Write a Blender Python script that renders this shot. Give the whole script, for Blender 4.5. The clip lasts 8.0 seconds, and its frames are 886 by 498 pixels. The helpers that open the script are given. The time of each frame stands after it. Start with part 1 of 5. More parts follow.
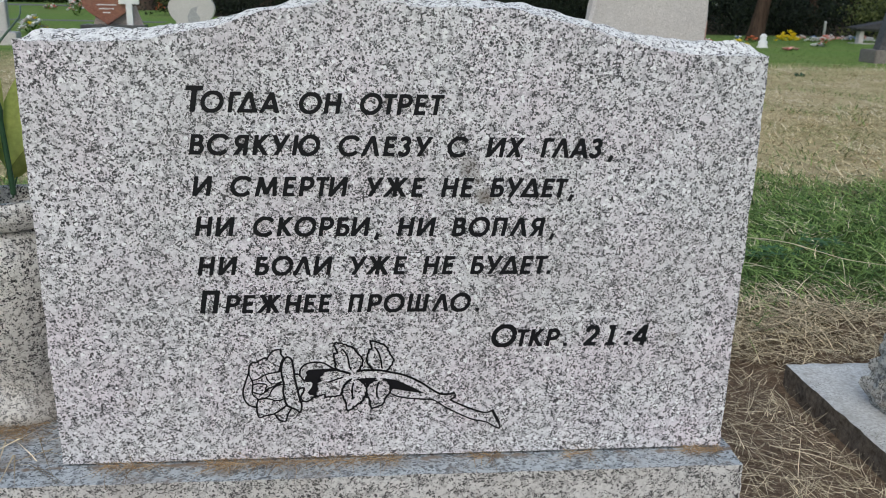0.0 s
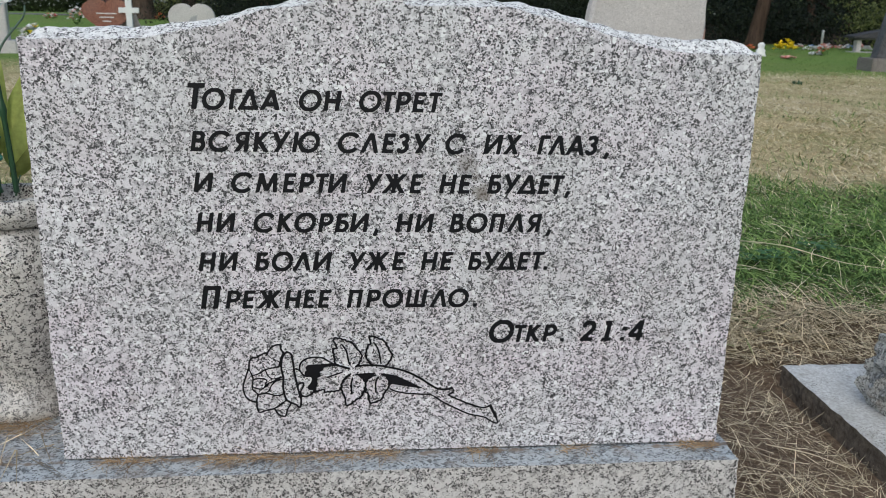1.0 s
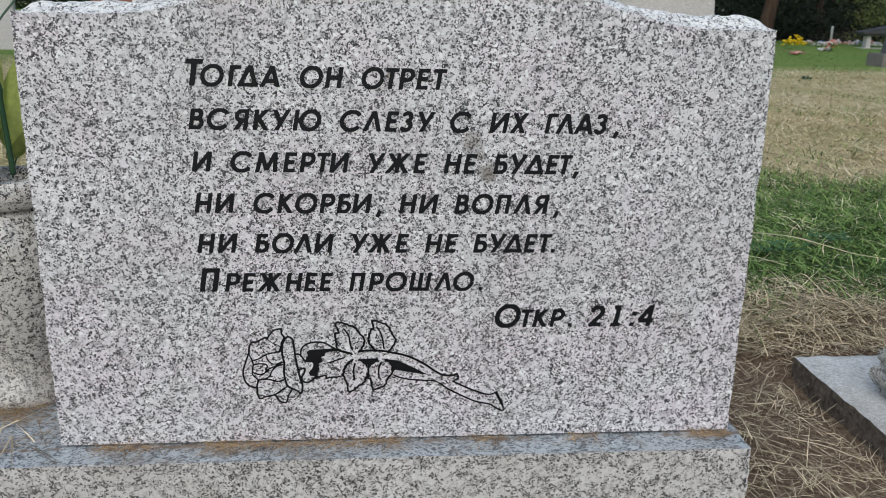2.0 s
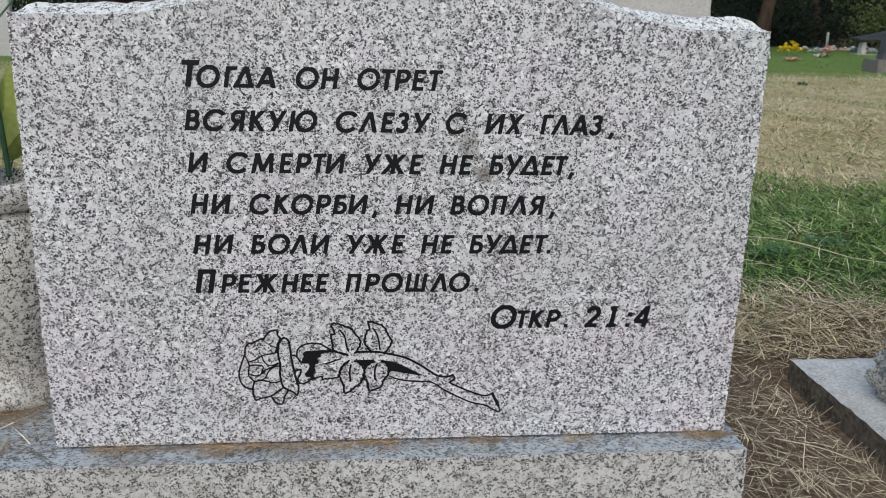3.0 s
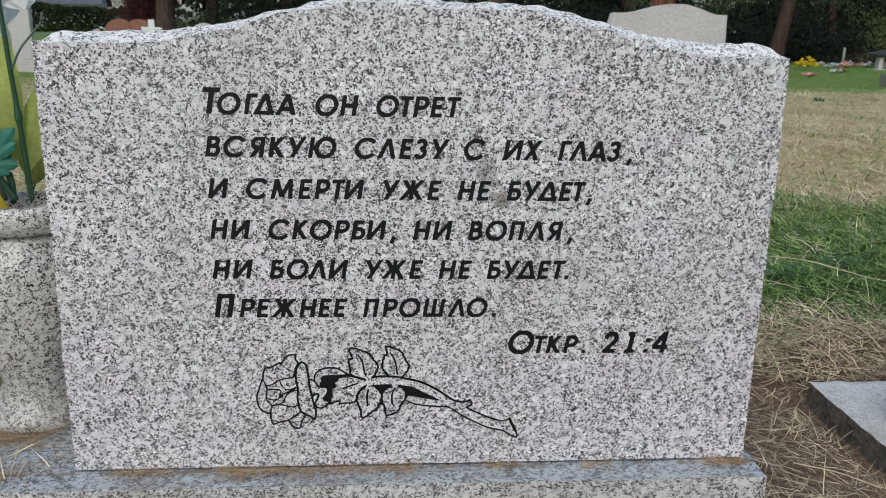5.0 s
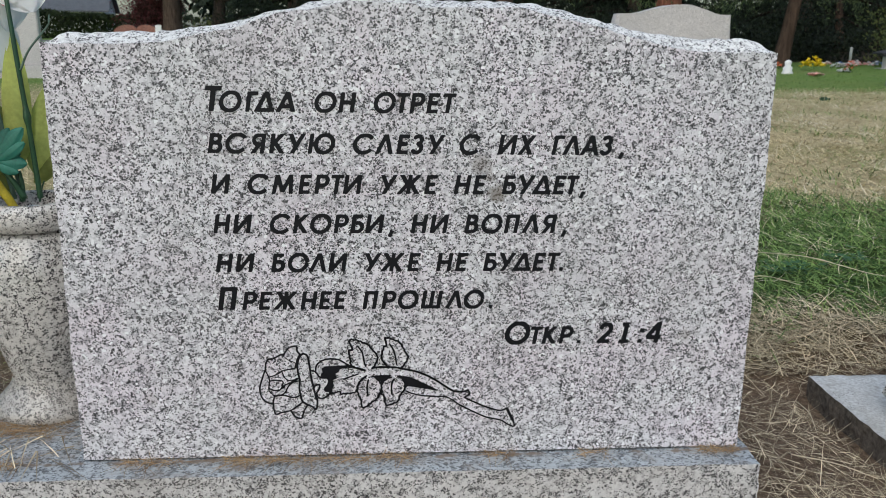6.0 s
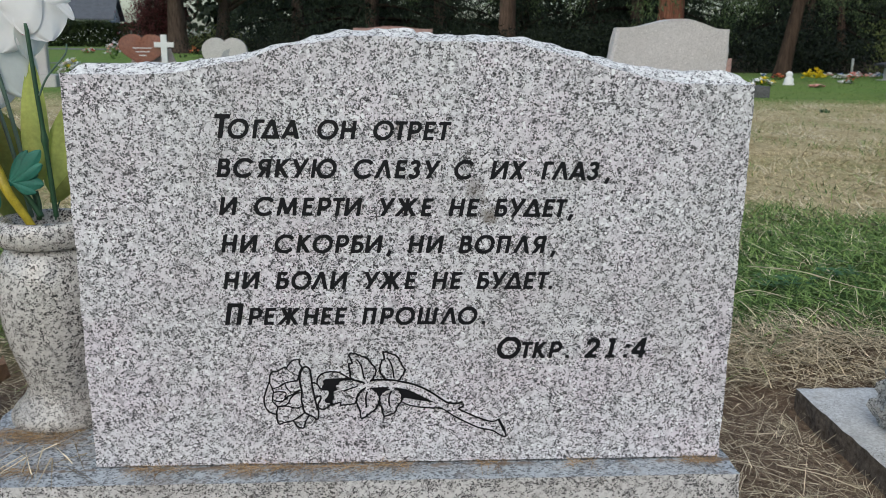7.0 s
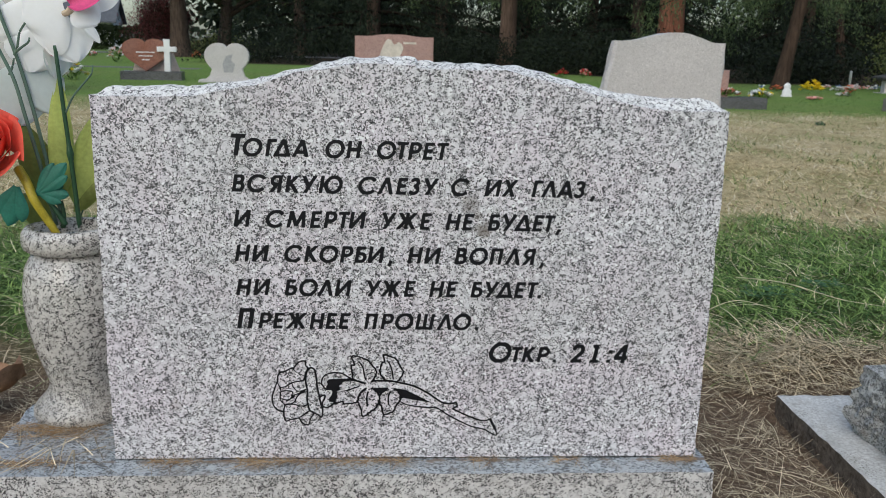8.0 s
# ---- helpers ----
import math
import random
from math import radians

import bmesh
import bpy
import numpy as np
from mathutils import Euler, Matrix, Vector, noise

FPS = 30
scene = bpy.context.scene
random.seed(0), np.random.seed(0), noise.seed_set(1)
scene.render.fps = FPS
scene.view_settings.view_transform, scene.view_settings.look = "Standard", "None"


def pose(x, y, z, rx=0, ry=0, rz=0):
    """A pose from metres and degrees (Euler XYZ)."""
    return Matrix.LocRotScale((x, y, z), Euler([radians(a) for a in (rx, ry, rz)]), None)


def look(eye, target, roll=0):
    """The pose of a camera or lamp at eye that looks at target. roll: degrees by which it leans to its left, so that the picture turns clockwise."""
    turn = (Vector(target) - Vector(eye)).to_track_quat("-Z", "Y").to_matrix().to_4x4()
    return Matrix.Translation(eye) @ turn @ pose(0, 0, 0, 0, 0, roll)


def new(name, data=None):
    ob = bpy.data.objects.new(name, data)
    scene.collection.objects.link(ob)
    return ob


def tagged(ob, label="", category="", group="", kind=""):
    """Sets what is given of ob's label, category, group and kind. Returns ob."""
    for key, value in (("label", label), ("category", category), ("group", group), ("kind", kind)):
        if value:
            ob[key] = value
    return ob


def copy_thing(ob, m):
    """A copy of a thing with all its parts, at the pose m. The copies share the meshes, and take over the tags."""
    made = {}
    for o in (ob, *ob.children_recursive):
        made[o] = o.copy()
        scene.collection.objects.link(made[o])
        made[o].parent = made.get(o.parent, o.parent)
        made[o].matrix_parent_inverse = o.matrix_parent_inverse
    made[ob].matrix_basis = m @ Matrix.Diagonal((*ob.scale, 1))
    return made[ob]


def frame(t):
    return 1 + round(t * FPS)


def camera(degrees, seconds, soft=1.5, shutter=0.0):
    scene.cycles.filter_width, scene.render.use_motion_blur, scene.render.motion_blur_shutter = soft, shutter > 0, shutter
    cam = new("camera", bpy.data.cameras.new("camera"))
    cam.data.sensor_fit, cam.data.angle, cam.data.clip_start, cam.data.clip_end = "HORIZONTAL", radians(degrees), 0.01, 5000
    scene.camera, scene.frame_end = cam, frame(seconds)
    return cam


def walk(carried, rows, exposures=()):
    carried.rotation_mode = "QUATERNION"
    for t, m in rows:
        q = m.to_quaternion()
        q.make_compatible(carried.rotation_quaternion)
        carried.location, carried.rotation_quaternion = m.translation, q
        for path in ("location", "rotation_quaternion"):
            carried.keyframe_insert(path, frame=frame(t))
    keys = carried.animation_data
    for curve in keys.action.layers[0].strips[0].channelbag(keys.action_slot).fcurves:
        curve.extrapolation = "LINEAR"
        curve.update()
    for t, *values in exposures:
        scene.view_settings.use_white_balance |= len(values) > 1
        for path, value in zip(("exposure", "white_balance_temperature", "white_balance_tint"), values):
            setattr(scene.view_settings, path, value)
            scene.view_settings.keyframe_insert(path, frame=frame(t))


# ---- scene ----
cam = camera(55.6, 8.0, 0.6)
cam.data.dof.use_dof = True            # a phone's lens, focused on the stone's face
cam.data.dof.focus_distance, cam.data.dof.aperture_fstop = 1.0, 18.0
PATH = [
    (0, (-0.047, -0.867, 0.658), (0.146, 1.041, 0.088), 1.3),
    (0.5, (-0.046, -0.869, 0.647), (0.143, 1.038, 0.077), 1.6),
    (1, (-0.047, -0.882, 0.648), (0.148, 1.031, 0.098), 1.3),
    (1.5, (-0.044, -0.875, 0.634), (0.134, 1.038, 0.079), 1.2),
    (1.7, (-0.042, -0.866, 0.627), (0.134, 1.047, 0.07), 1.2),
    (2.8, (-0.044, -0.863, 0.623), (0.146, 1.053, 0.08), 1.3),
    (3, (-0.041, -0.867, 0.62), (0.144, 1.05, 0.079), 1.2),
    (3.5, (-0.034, -0.867, 0.622), (0.114, 1.05, 0.073), 0.8),
    (4, (-0.034, -0.868, 0.622), (0.111, 1.052, 0.079), 0.8),
    (4.5, (-0.039, -0.868, 0.625), (0.106, 1.06, 0.113), 0.8),
    (4.7, (-0.045, -0.865, 0.632), (0.107, 1.063, 0.124), 1.1),
    (5.8, (-0.039, -0.88, 0.631), (0.104, 1.047, 0.118), 0.9),
    (6, (-0.035, -0.89, 0.627), (0.098, 1.041, 0.125), 0.6),
    (6.5, (-0.03, -0.901, 0.635), (0.099, 1.03, 0.129), 0.7),
    (7, (-0.03, -0.937, 0.652), (0.097, 1.0, 0.169), 0.8),
    (7.5, (-0.03, -0.98, 0.668), (0.1, 0.958, 0.191), 1.3),
    (8, (-0.033, -1.011, 0.677), (0.097, 0.929, 0.208), 1.5),
]
EXPO, KELVIN = 0.45, 6250
walk(cam, [(t, look(eye, target, roll)) for t, eye, target, roll in PATH], [(0.0, EXPO, KELVIN, 6), (8.0, EXPO, KELVIN, 6)])

# ---- light ----
SUN_AZ, SUN_EL = 200.0, 30.0         # degrees; low glow behind the camera
world = bpy.data.worlds.new("evening_sky")
scene.world = world
world.use_nodes = True
wn = world.node_tree
sky = wn.nodes.new("ShaderNodeTexSky")
sky.sky_type, sky.sun_disc = "NISHITA", False
sky.sun_elevation, sky.sun_rotation = radians(SUN_EL), radians(SUN_AZ)
sky.air_density, sky.dust_density, sky.ozone_density = 1.0, 2.0, 1.5
wn.links.new(sky.outputs[0], wn.nodes["Background"].inputs[0])
wn.nodes["Background"].inputs[1].default_value = 0.11
sun_data = bpy.data.lights.new("sun", "SUN")
sun_data.energy, sun_data.angle, sun_data.color = 1.0, radians(60), (1.0, 0.96, 0.92)
sun = new("sun", sun_data)
a, e = radians(SUN_AZ), radians(66)
sun.matrix_world = look((0, 0, 20), (-math.sin(a) * math.cos(e), -math.cos(a) * math.cos(e), 20 - math.sin(e)))


# ---- materials ----
def material(name, rough=0.6, metal=0.0, spec=0.5):
    m = bpy.data.materials.new(name)
    m.use_nodes = True
    b = m.node_tree.nodes["Principled BSDF"]
    b.inputs["Roughness"].default_value, b.inputs["Metallic"].default_value = rough, metal
    b.inputs["Specular IOR Level"].default_value = spec
    return m, m.node_tree, b


def node(tree, kind, **values):
    n = tree.nodes.new(kind)
    for key, value in values.items():
        n.inputs[key.replace("_", " ")].default_value = value
    return n


def coords(tree, scale=(1, 1, 1), turn=(0, 0, 0)):
    c = tree.nodes.new("ShaderNodeTexCoord")
    m = tree.nodes.new("ShaderNodeMapping")
    m.inputs["Scale"].default_value, m.inputs["Rotation"].default_value = scale, turn
    tree.links.new(c.outputs["Object"], m.inputs["Vector"])
    return m.outputs[0]


def noise_tex(tree, vec, scale, detail=3.0, rough=0.55, distort=0.0):
    n = node(tree, "ShaderNodeTexNoise", Scale=scale, Detail=detail, Roughness=rough, Distortion=distort)
    tree.links.new(vec, n.inputs["Vector"])
    return n.outputs["Fac"]


def cells(tree, vec, scale):
    v = node(tree, "ShaderNodeTexVoronoi", Scale=scale)
    tree.links.new(vec, v.inputs["Vector"])
    s = tree.nodes.new("ShaderNodeSeparateColor")
    tree.links.new(v.outputs["Color"], s.inputs[0])
    return s.outputs[0], s.outputs[1], v.outputs["Distance"]


def ramp(tree, fac, *stops):
    r = tree.nodes.new("ShaderNodeValToRGB")
    el = r.color_ramp.elements
    while len(el) < len(stops):
        el.new(0.5)
    for k, (p, c) in zip(el, stops):
        k.position, k.color = p, (*((c, c, c) if isinstance(c, (int, float)) else c), 1)
    tree.links.new(fac, r.inputs[0])
    return r.outputs[0]


def mix(tree, fac, a, b, kind="MIX"):
    m = tree.nodes.new("ShaderNodeMix")
    m.data_type, m.blend_type = "RGBA", kind
    for socket, value in ((m.inputs[0], fac), (m.inputs[6], a), (m.inputs[7], b)):
        if isinstance(value, (int, float)):
            socket.default_value = value if socket is m.inputs[0] else (value, value, value, 1)
        elif isinstance(value, tuple):
            socket.default_value = (*value, 1)
        else:
            tree.links.new(value, socket)
    return m.outputs[2]


def calc(tree, op, a, b=0.0):
    m = tree.nodes.new("ShaderNodeMath")
    m.operation = op
    for socket, value in ((m.inputs[0], a), (m.inputs[1], b)):
        if isinstance(value, (int, float)):
            socket.default_value = value
        else:
            tree.links.new(value, socket)
    return m.outputs[0]


def bump(tree, b, height, strength, distance):
    n = node(tree, "ShaderNodeBump", Strength=strength, Distance=distance)
    tree.links.new(height, n.inputs["Height"])
    tree.links.new(n.outputs[0], b.inputs["Normal"])


def granite(name, white, grey, dark, rough=0.5, grain=1.0, warm=0.0, dark_part=0.505, bumpy=0.15, stains=(), dirt=0.0, tint=0.0):
    """Speckled granite: pale feldspar, grey quartz in clusters, black mica flecks, and stains as (x, z, radius, depth)."""
    m, t, b = material(name, rough)
    v = coords(t)

    def warped(scale, amount):
        warp = t.nodes.new("ShaderNodeVectorMath")
        warp.operation = "MULTIPLY_ADD"
        wob = node(t, "ShaderNodeTexNoise", Scale=scale / grain, Detail=2.0)
        t.links.new(v, wob.inputs["Vector"])
        t.links.new(wob.outputs["Color"], warp.inputs[0])
        warp.inputs[1].default_value = (amount * grain,) * 3
        t.links.new(v, warp.inputs[2])
        return warp.outputs[0]

    q, far_q = warped(420, 0.0022), warped(200, 0.0060)
    cluster = noise_tex(t, v, 82 / grain, 2.5, 0.6)
    drift = noise_tex(t, v, 17 / grain, 3.0, 0.6)
    broad = noise_tex(t, v, 5 / grain, 3.0)
    hue = noise_tex(t, v, 7 / grain, 4.0, 0.6)
    gather = calc(t, "ADD", calc(t, "MULTIPLY", calc(t, "SUBTRACT", cluster, 0.5), 1.9), calc(t, "MULTIPLY", calc(t, "SUBTRACT", drift, 0.5), 0.55))
    r1, r2, _ = cells(t, far_q, 185 / grain)
    d1, d2, dist = cells(t, q, 420 / grain)
    e1, e2, _ = cells(t, q, 610 / grain)
    # feldspar: pale, each crystal of its own shade
    col = mix(t, calc(t, "MULTIPLY", r2, d2), white, tuple(c * 0.70 for c in white))
    col = mix(t, ramp(t, noise_tex(t, v, 900 / grain, 2.0, 0.6), (0.36, 0.0), (0.66, 0.30)), col, tuple(c * 0.62 for c in white))
    # quartz: grey patches that gather
    quartz = calc(t, "ADD", r1, calc(t, "MULTIPLY", gather, 0.75))
    col = mix(t, ramp(t, quartz, (0.50, 0.0), (0.90, 1.0)), col, mix(t, d2, tuple(c * 1.25 for c in grey), tuple(c * 0.72 for c in grey)))
    # mica: black flecks of two sizes
    cut = 0.80 + 2 * (dark_part - 0.505)
    mica = calc(t, "ADD", d1, calc(t, "MULTIPLY", gather, 0.58))
    col = mix(t, ramp(t, mica, (cut - 0.08, 0.0), (cut + 0.02, 1.0)), col, mix(t, calc(t, "POWER", e2, 2.5), dark, tuple(c * 0.5 for c in grey)))
    small = calc(t, "ADD", e1, calc(t, "MULTIPLY", gather, 0.35))
    col = mix(t, ramp(t, small, (cut + 0.10, 0.0), (cut + 0.14, 0.9)), col, dark)
    if tint:
        col = mix(t, ramp(t, hue, (0.42, 0.0), (0.62, tint)), col, (1.0, 0.87, 0.95), "MULTIPLY")
        # sparkle painted in: a few crystals are coloured nearly white
        glint = ramp(t, cells(t, q, 230 / grain)[0], (0.965, 0.0), (0.975, 1.0))
        col = mix(t, glint, col, (0.92, 0.92, 0.94))
    col = mix(t, ramp(t, broad, (0.40, 0.0), (0.70, 0.20)), col, (0.30 + warm, 0.29 + warm * 0.6, 0.28))
    if stains:
        s = t.nodes.new("ShaderNodeSeparateXYZ")
        t.links.new(v, s.inputs[0])
        ragged = noise_tex(t, v, 70, 4, 0.7)
        for x, z, r, depth in stains:
            d = calc(t, "SQRT", calc(t, "ADD", calc(t, "POWER", calc(t, "ABSOLUTE", calc(t, "SUBTRACT", s.outputs[0], x)), 2.0), calc(t, "POWER", calc(t, "ABSOLUTE", calc(t, "SUBTRACT", s.outputs[2], z)), 2.0)))
            d = calc(t, "ADD", calc(t, "DIVIDE", d, r), calc(t, "MULTIPLY", calc(t, "SUBTRACT", ragged, 0.5), 2.2))
            col = mix(t, ramp(t, d, (0.45, depth), (1.0, 0.0)), col, (0.13, 0.10, 0.075))
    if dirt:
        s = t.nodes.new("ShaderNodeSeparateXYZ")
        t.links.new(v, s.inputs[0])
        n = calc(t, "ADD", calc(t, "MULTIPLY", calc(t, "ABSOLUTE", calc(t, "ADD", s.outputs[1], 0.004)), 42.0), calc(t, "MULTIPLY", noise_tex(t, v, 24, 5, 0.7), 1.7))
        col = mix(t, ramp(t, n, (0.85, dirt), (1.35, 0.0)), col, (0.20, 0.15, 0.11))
        col = mix(t, ramp(t, noise_tex(t, v, 16, 5, 0.7), (0.52, 0.0), (0.68, dirt * 0.7)), col, (0.24, 0.20, 0.165))
    t.links.new(col, b.inputs["Base Color"])
    bump(t, b, d2, bumpy, 0.0008)
    return m


FACE_GRANITE = granite("speckled grey granite with stains", (0.88, 0.87, 0.90), (0.48, 0.47, 0.495), (0.010, 0.010, 0.015), 0.5, 0.70, tint=0.42,
                       stains=((0.066, 0.489, 0.014, 0.4), (0.085, 0.457, 0.012, 0.7), (0.076, 0.474, 0.007, 0.4), (-0.018, 0.557, 0.005, 0.7), (0.305, 0.29, 0.009, 0.3), (-0.300, 0.225, 0.010, 0.25)))
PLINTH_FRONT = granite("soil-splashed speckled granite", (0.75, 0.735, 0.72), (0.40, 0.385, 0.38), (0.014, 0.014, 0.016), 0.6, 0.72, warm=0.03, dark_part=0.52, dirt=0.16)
SOILED = granite("soiled polished granite", (0.58, 0.555, 0.515), (0.32, 0.30, 0.275), (0.02, 0.02, 0.024), 0.3, 0.62, warm=0.04, dirt=0.4)
BRUISED = granite("rough broken pale granite", (0.88, 0.88, 0.87), (0.56, 0.56, 0.56), (0.03, 0.03, 0.035), 0.9, 0.66, dark_part=0.545, bumpy=0.4)
POLISHED = granite("polished speckled granite", (0.68, 0.66, 0.625), (0.38, 0.36, 0.34), (0.018, 0.017, 0.02), 0.16, 0.70, warm=0.03, dark_part=0.525)
# plinth top: the sky's blue light is mixed into the granite colour
STEELED_SKYLIT = granite("steeled granite tinted blue as by skylight", (0.51, 0.555, 0.585), (0.30, 0.33, 0.355), (0.08, 0.09, 0.10), 0.45, bumpy=0.3, dirt=0.9)
FAR_GREY = granite("pale grey granite", (0.64, 0.615, 0.60), (0.61, 0.585, 0.57), (0.555, 0.53, 0.515), 0.6, grain=2.0)
ROUGH_GREY = granite("rock-faced grey granite", (0.50, 0.51, 0.49), (0.26, 0.265, 0.25), (0.07, 0.07, 0.07), 0.8, grain=1.0, bumpy=0.6, dirt=0.7)
RED_GRANITE = granite("polished red-brown granite", (0.34, 0.14, 0.095), (0.29, 0.12, 0.08), (0.2, 0.08, 0.06), 0.25, grain=3.0)
PINK_GRANITE = granite("rose pink granite", (0.46, 0.29, 0.25), (0.40, 0.245, 0.21), (0.32, 0.19, 0.17), 0.5, grain=3.0)
BROWN_GRANITE = granite("brown-grey granite", (0.27, 0.24, 0.22), (0.21, 0.185, 0.17), (0.12, 0.105, 0.10), 0.7, grain=2.0)
PALE_ROSE = granite("pale rose granite", (0.62, 0.53, 0.49), (0.57, 0.48, 0.44), (0.50, 0.42, 0.38), 0.7, grain=3.0)
DARK_GRANITE = granite("charcoal granite", (0.12, 0.12, 0.13), (0.09, 0.09, 0.10), (0.03, 0.03, 0.03), 0.35, grain=3.0)


def plain(name, colour, rough=0.5, vary=0.15, scale=20.0, spec=0.5, through_light=0.0, sheen=0.0):
    """A surface of one colour with two scales of variation."""
    m, t, b = material(name, rough, 0.0, spec)
    v = coords(t)
    n = calc(t, "ADD", calc(t, "MULTIPLY", noise_tex(t, v, scale), 0.6), calc(t, "MULTIPLY", noise_tex(t, v, scale * 7), 0.4))
    c = mix(t, ramp(t, n, (0.3, 0.0), (0.7, 1.0)), tuple(k * (1 - vary) for k in colour), tuple(min(1, k * (1 + vary)) for k in colour))
    t.links.new(c, b.inputs["Base Color"])
    b.inputs["Sheen Weight"].default_value = sheen
    if through_light:
        cloth, blend = t.nodes.new("ShaderNodeBsdfTranslucent"), t.nodes.new("ShaderNodeMixShader")
        blend.inputs[0].default_value = through_light
        t.links.new(c, cloth.inputs[0])
        t.links.new(b.outputs[0], blend.inputs[1])
        t.links.new(cloth.outputs[0], blend.inputs[2])
        t.links.new(blend.outputs[0], t.nodes["Material Output"].inputs[0])
    return m


INK = plain("matt black lettering paint", (0.007, 0.007, 0.010), 0.5, 0.4, 60, 0.25)


SEALANT = plain("dark setting compound", (0.035, 0.03, 0.026), 0.9, 0.4, 80, 0.1)


def concrete():
    m, t, b = material("weathered concrete", 0.85)
    v = coords(t)
    big, mid, fine = noise_tex(t, v, 4, 5, 0.65), noise_tex(t, v, 30, 5, 0.7), noise_tex(t, v, 180, 3)
    c = mix(t, ramp(t, big, (0.38, 0.0), (0.62, 1.0)), (0.43, 0.43, 0.41), (0.72, 0.72, 0.70))
    c = mix(t, ramp(t, mid, (0.50, 0.0), (0.70, 0.6)), c, (0.29, 0.26, 0.215))
    c = mix(t, ramp(t, fine, (0.35, 0.5), (0.6, 0.0)), c, (0.25, 0.24, 0.22))
    pits = calc(t, "MULTIPLY", ramp(t, noise_tex(t, v, 320, 2), (0.58, 0.0), (0.64, 0.8)), ramp(t, noise_tex(t, v, 9, 4, 0.7), (0.45, 0.0), (0.6, 1.0)))
    c = mix(t, pits, c, (0.13, 0.12, 0.10))
    t.links.new(c, b.inputs["Base Color"])
    bump(t, b, fine, 0.5, 0.002)
    return m


CONCRETE = concrete()
DARK_CONCRETE = plain("dark speckled concrete", (0.125, 0.105, 0.085), 0.95, 0.7, 90, 0.1)


def ground_material():
    """Bare soil near the graves, a lush strip, a dry strip, then green lawn, with ragged borders."""
    m, t, b = material("soil and lawn", 0.95, 0.0, 0.1)
    c = t.nodes.new("ShaderNodeTexCoord")
    s = t.nodes.new("ShaderNodeSeparateXYZ")
    t.links.new(c.outputs["Object"], s.inputs[0])
    v = coords(t)
    broad, mid, fine = noise_tex(t, v, 0.5, 3), noise_tex(t, v, 5, 4), noise_tex(t, v, 90, 4, 0.65)
    y = calc(t, "ADD", s.outputs[1], calc(t, "MULTIPLY", calc(t, "SUBTRACT", mid, 0.5), 0.5))
    far = calc(t, "ADD", s.outputs[1], calc(t, "MULTIPLY", calc(t, "SUBTRACT", broad, 0.5), 3.0))
    soil = mix(t, ramp(t, fine, (0.3, 0.0), (0.7, 1.0)), (0.075, 0.052, 0.036), (0.22, 0.155, 0.105))
    lush = mix(t, ramp(t, fine, (0.3, 0.0), (0.7, 1.0)), (0.028, 0.05, 0.014), (0.09, 0.13, 0.04))
    tan = mix(t, ramp(t, fine, (0.25, 0.0), (0.75, 1.0)), (0.33, 0.275, 0.15), (0.60, 0.51, 0.31))
    tan = mix(t, ramp(t, noise_tex(t, v, 1.3, 5, 0.65), (0.44, 0.0), (0.66, 0.8)), tan, (0.25, 0.25, 0.10))
    tan = mix(t, ramp(t, noise_tex(t, v, 2.6, 5, 0.7), (0.55, 0.0), (0.75, 0.7)), tan, (0.30, 0.19, 0.10))
    tan = mix(t, ramp(t, noise_tex(t, v, 11, 4, 0.7), (0.52, 0.0), (0.66, 0.75)), tan, (0.17, 0.14, 0.065))
    tan = mix(t, ramp(t, noise_tex(t, v, 24, 3, 0.7), (0.56, 0.0), (0.68, 0.8)), tan, (0.68, 0.58, 0.37))
    lawn = mix(t, ramp(t, noise_tex(t, v, 14, 5), (0.3, 0.0), (0.75, 1.0)), (0.095, 0.165, 0.038), (0.20, 0.295, 0.078))
    lawn = mix(t, ramp(t, noise_tex(t, v, 0.23, 4), (0.5, 0.0), (0.75, 0.5)), lawn, (0.22, 0.20, 0.09))

    def step(value, lo, hi):
        n = node(t, "ShaderNodeMapRange", From_Min=lo, From_Max=hi)
        t.links.new(value, n.inputs[0])
        return n.outputs[0]
    wide = calc(t, "ADD", calc(t, "ABSOLUTE", calc(t, "SUBTRACT", s.outputs[0], 0.4)), calc(t, "MULTIPLY", calc(t, "SUBTRACT", noise_tex(t, v, 1.1, 4), 0.5), 2.4))
    band = calc(t, "ADD", y, calc(t, "MULTIPLY", calc(t, "SUBTRACT", noise_tex(t, v, 0.8, 3), 0.5), 0.25))
    col = mix(t, step(y, 0.72, 0.95), soil, lush)
    col = mix(t, step(band, 1.75, 2.35), col, tan)
    col = mix(t, step(wide, 2.6, 3.6), col, tan)
    # unseen ground in front, made dark green to bounce less light
    col = mix(t, step(y, -0.9, -1.5), col, lawn)
    col = mix(t, step(far, 7.2, 9.4), col, lawn)
    # shade under the conifers, painted into the ground as a dark needle brown
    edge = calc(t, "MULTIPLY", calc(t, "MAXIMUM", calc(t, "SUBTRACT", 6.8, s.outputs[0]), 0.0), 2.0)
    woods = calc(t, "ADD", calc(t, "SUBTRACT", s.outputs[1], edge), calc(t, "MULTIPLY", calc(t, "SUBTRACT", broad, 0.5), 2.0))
    tree_shade = mix(t, fine, (0.018, 0.014, 0.010), (0.055, 0.042, 0.028))
    col = mix(t, step(woods, 17.6, 18.8), col, tree_shade)
    col = mix(t, step(s.outputs[1], 24.5, 26.0), col, mix(t, step(s.outputs[0], -6.5, -5.0), col, tree_shade))
    t.links.new(col, b.inputs["Base Color"])
    bump(t, b, fine, 0.7, 0.012)
    return m


GROUND = ground_material()


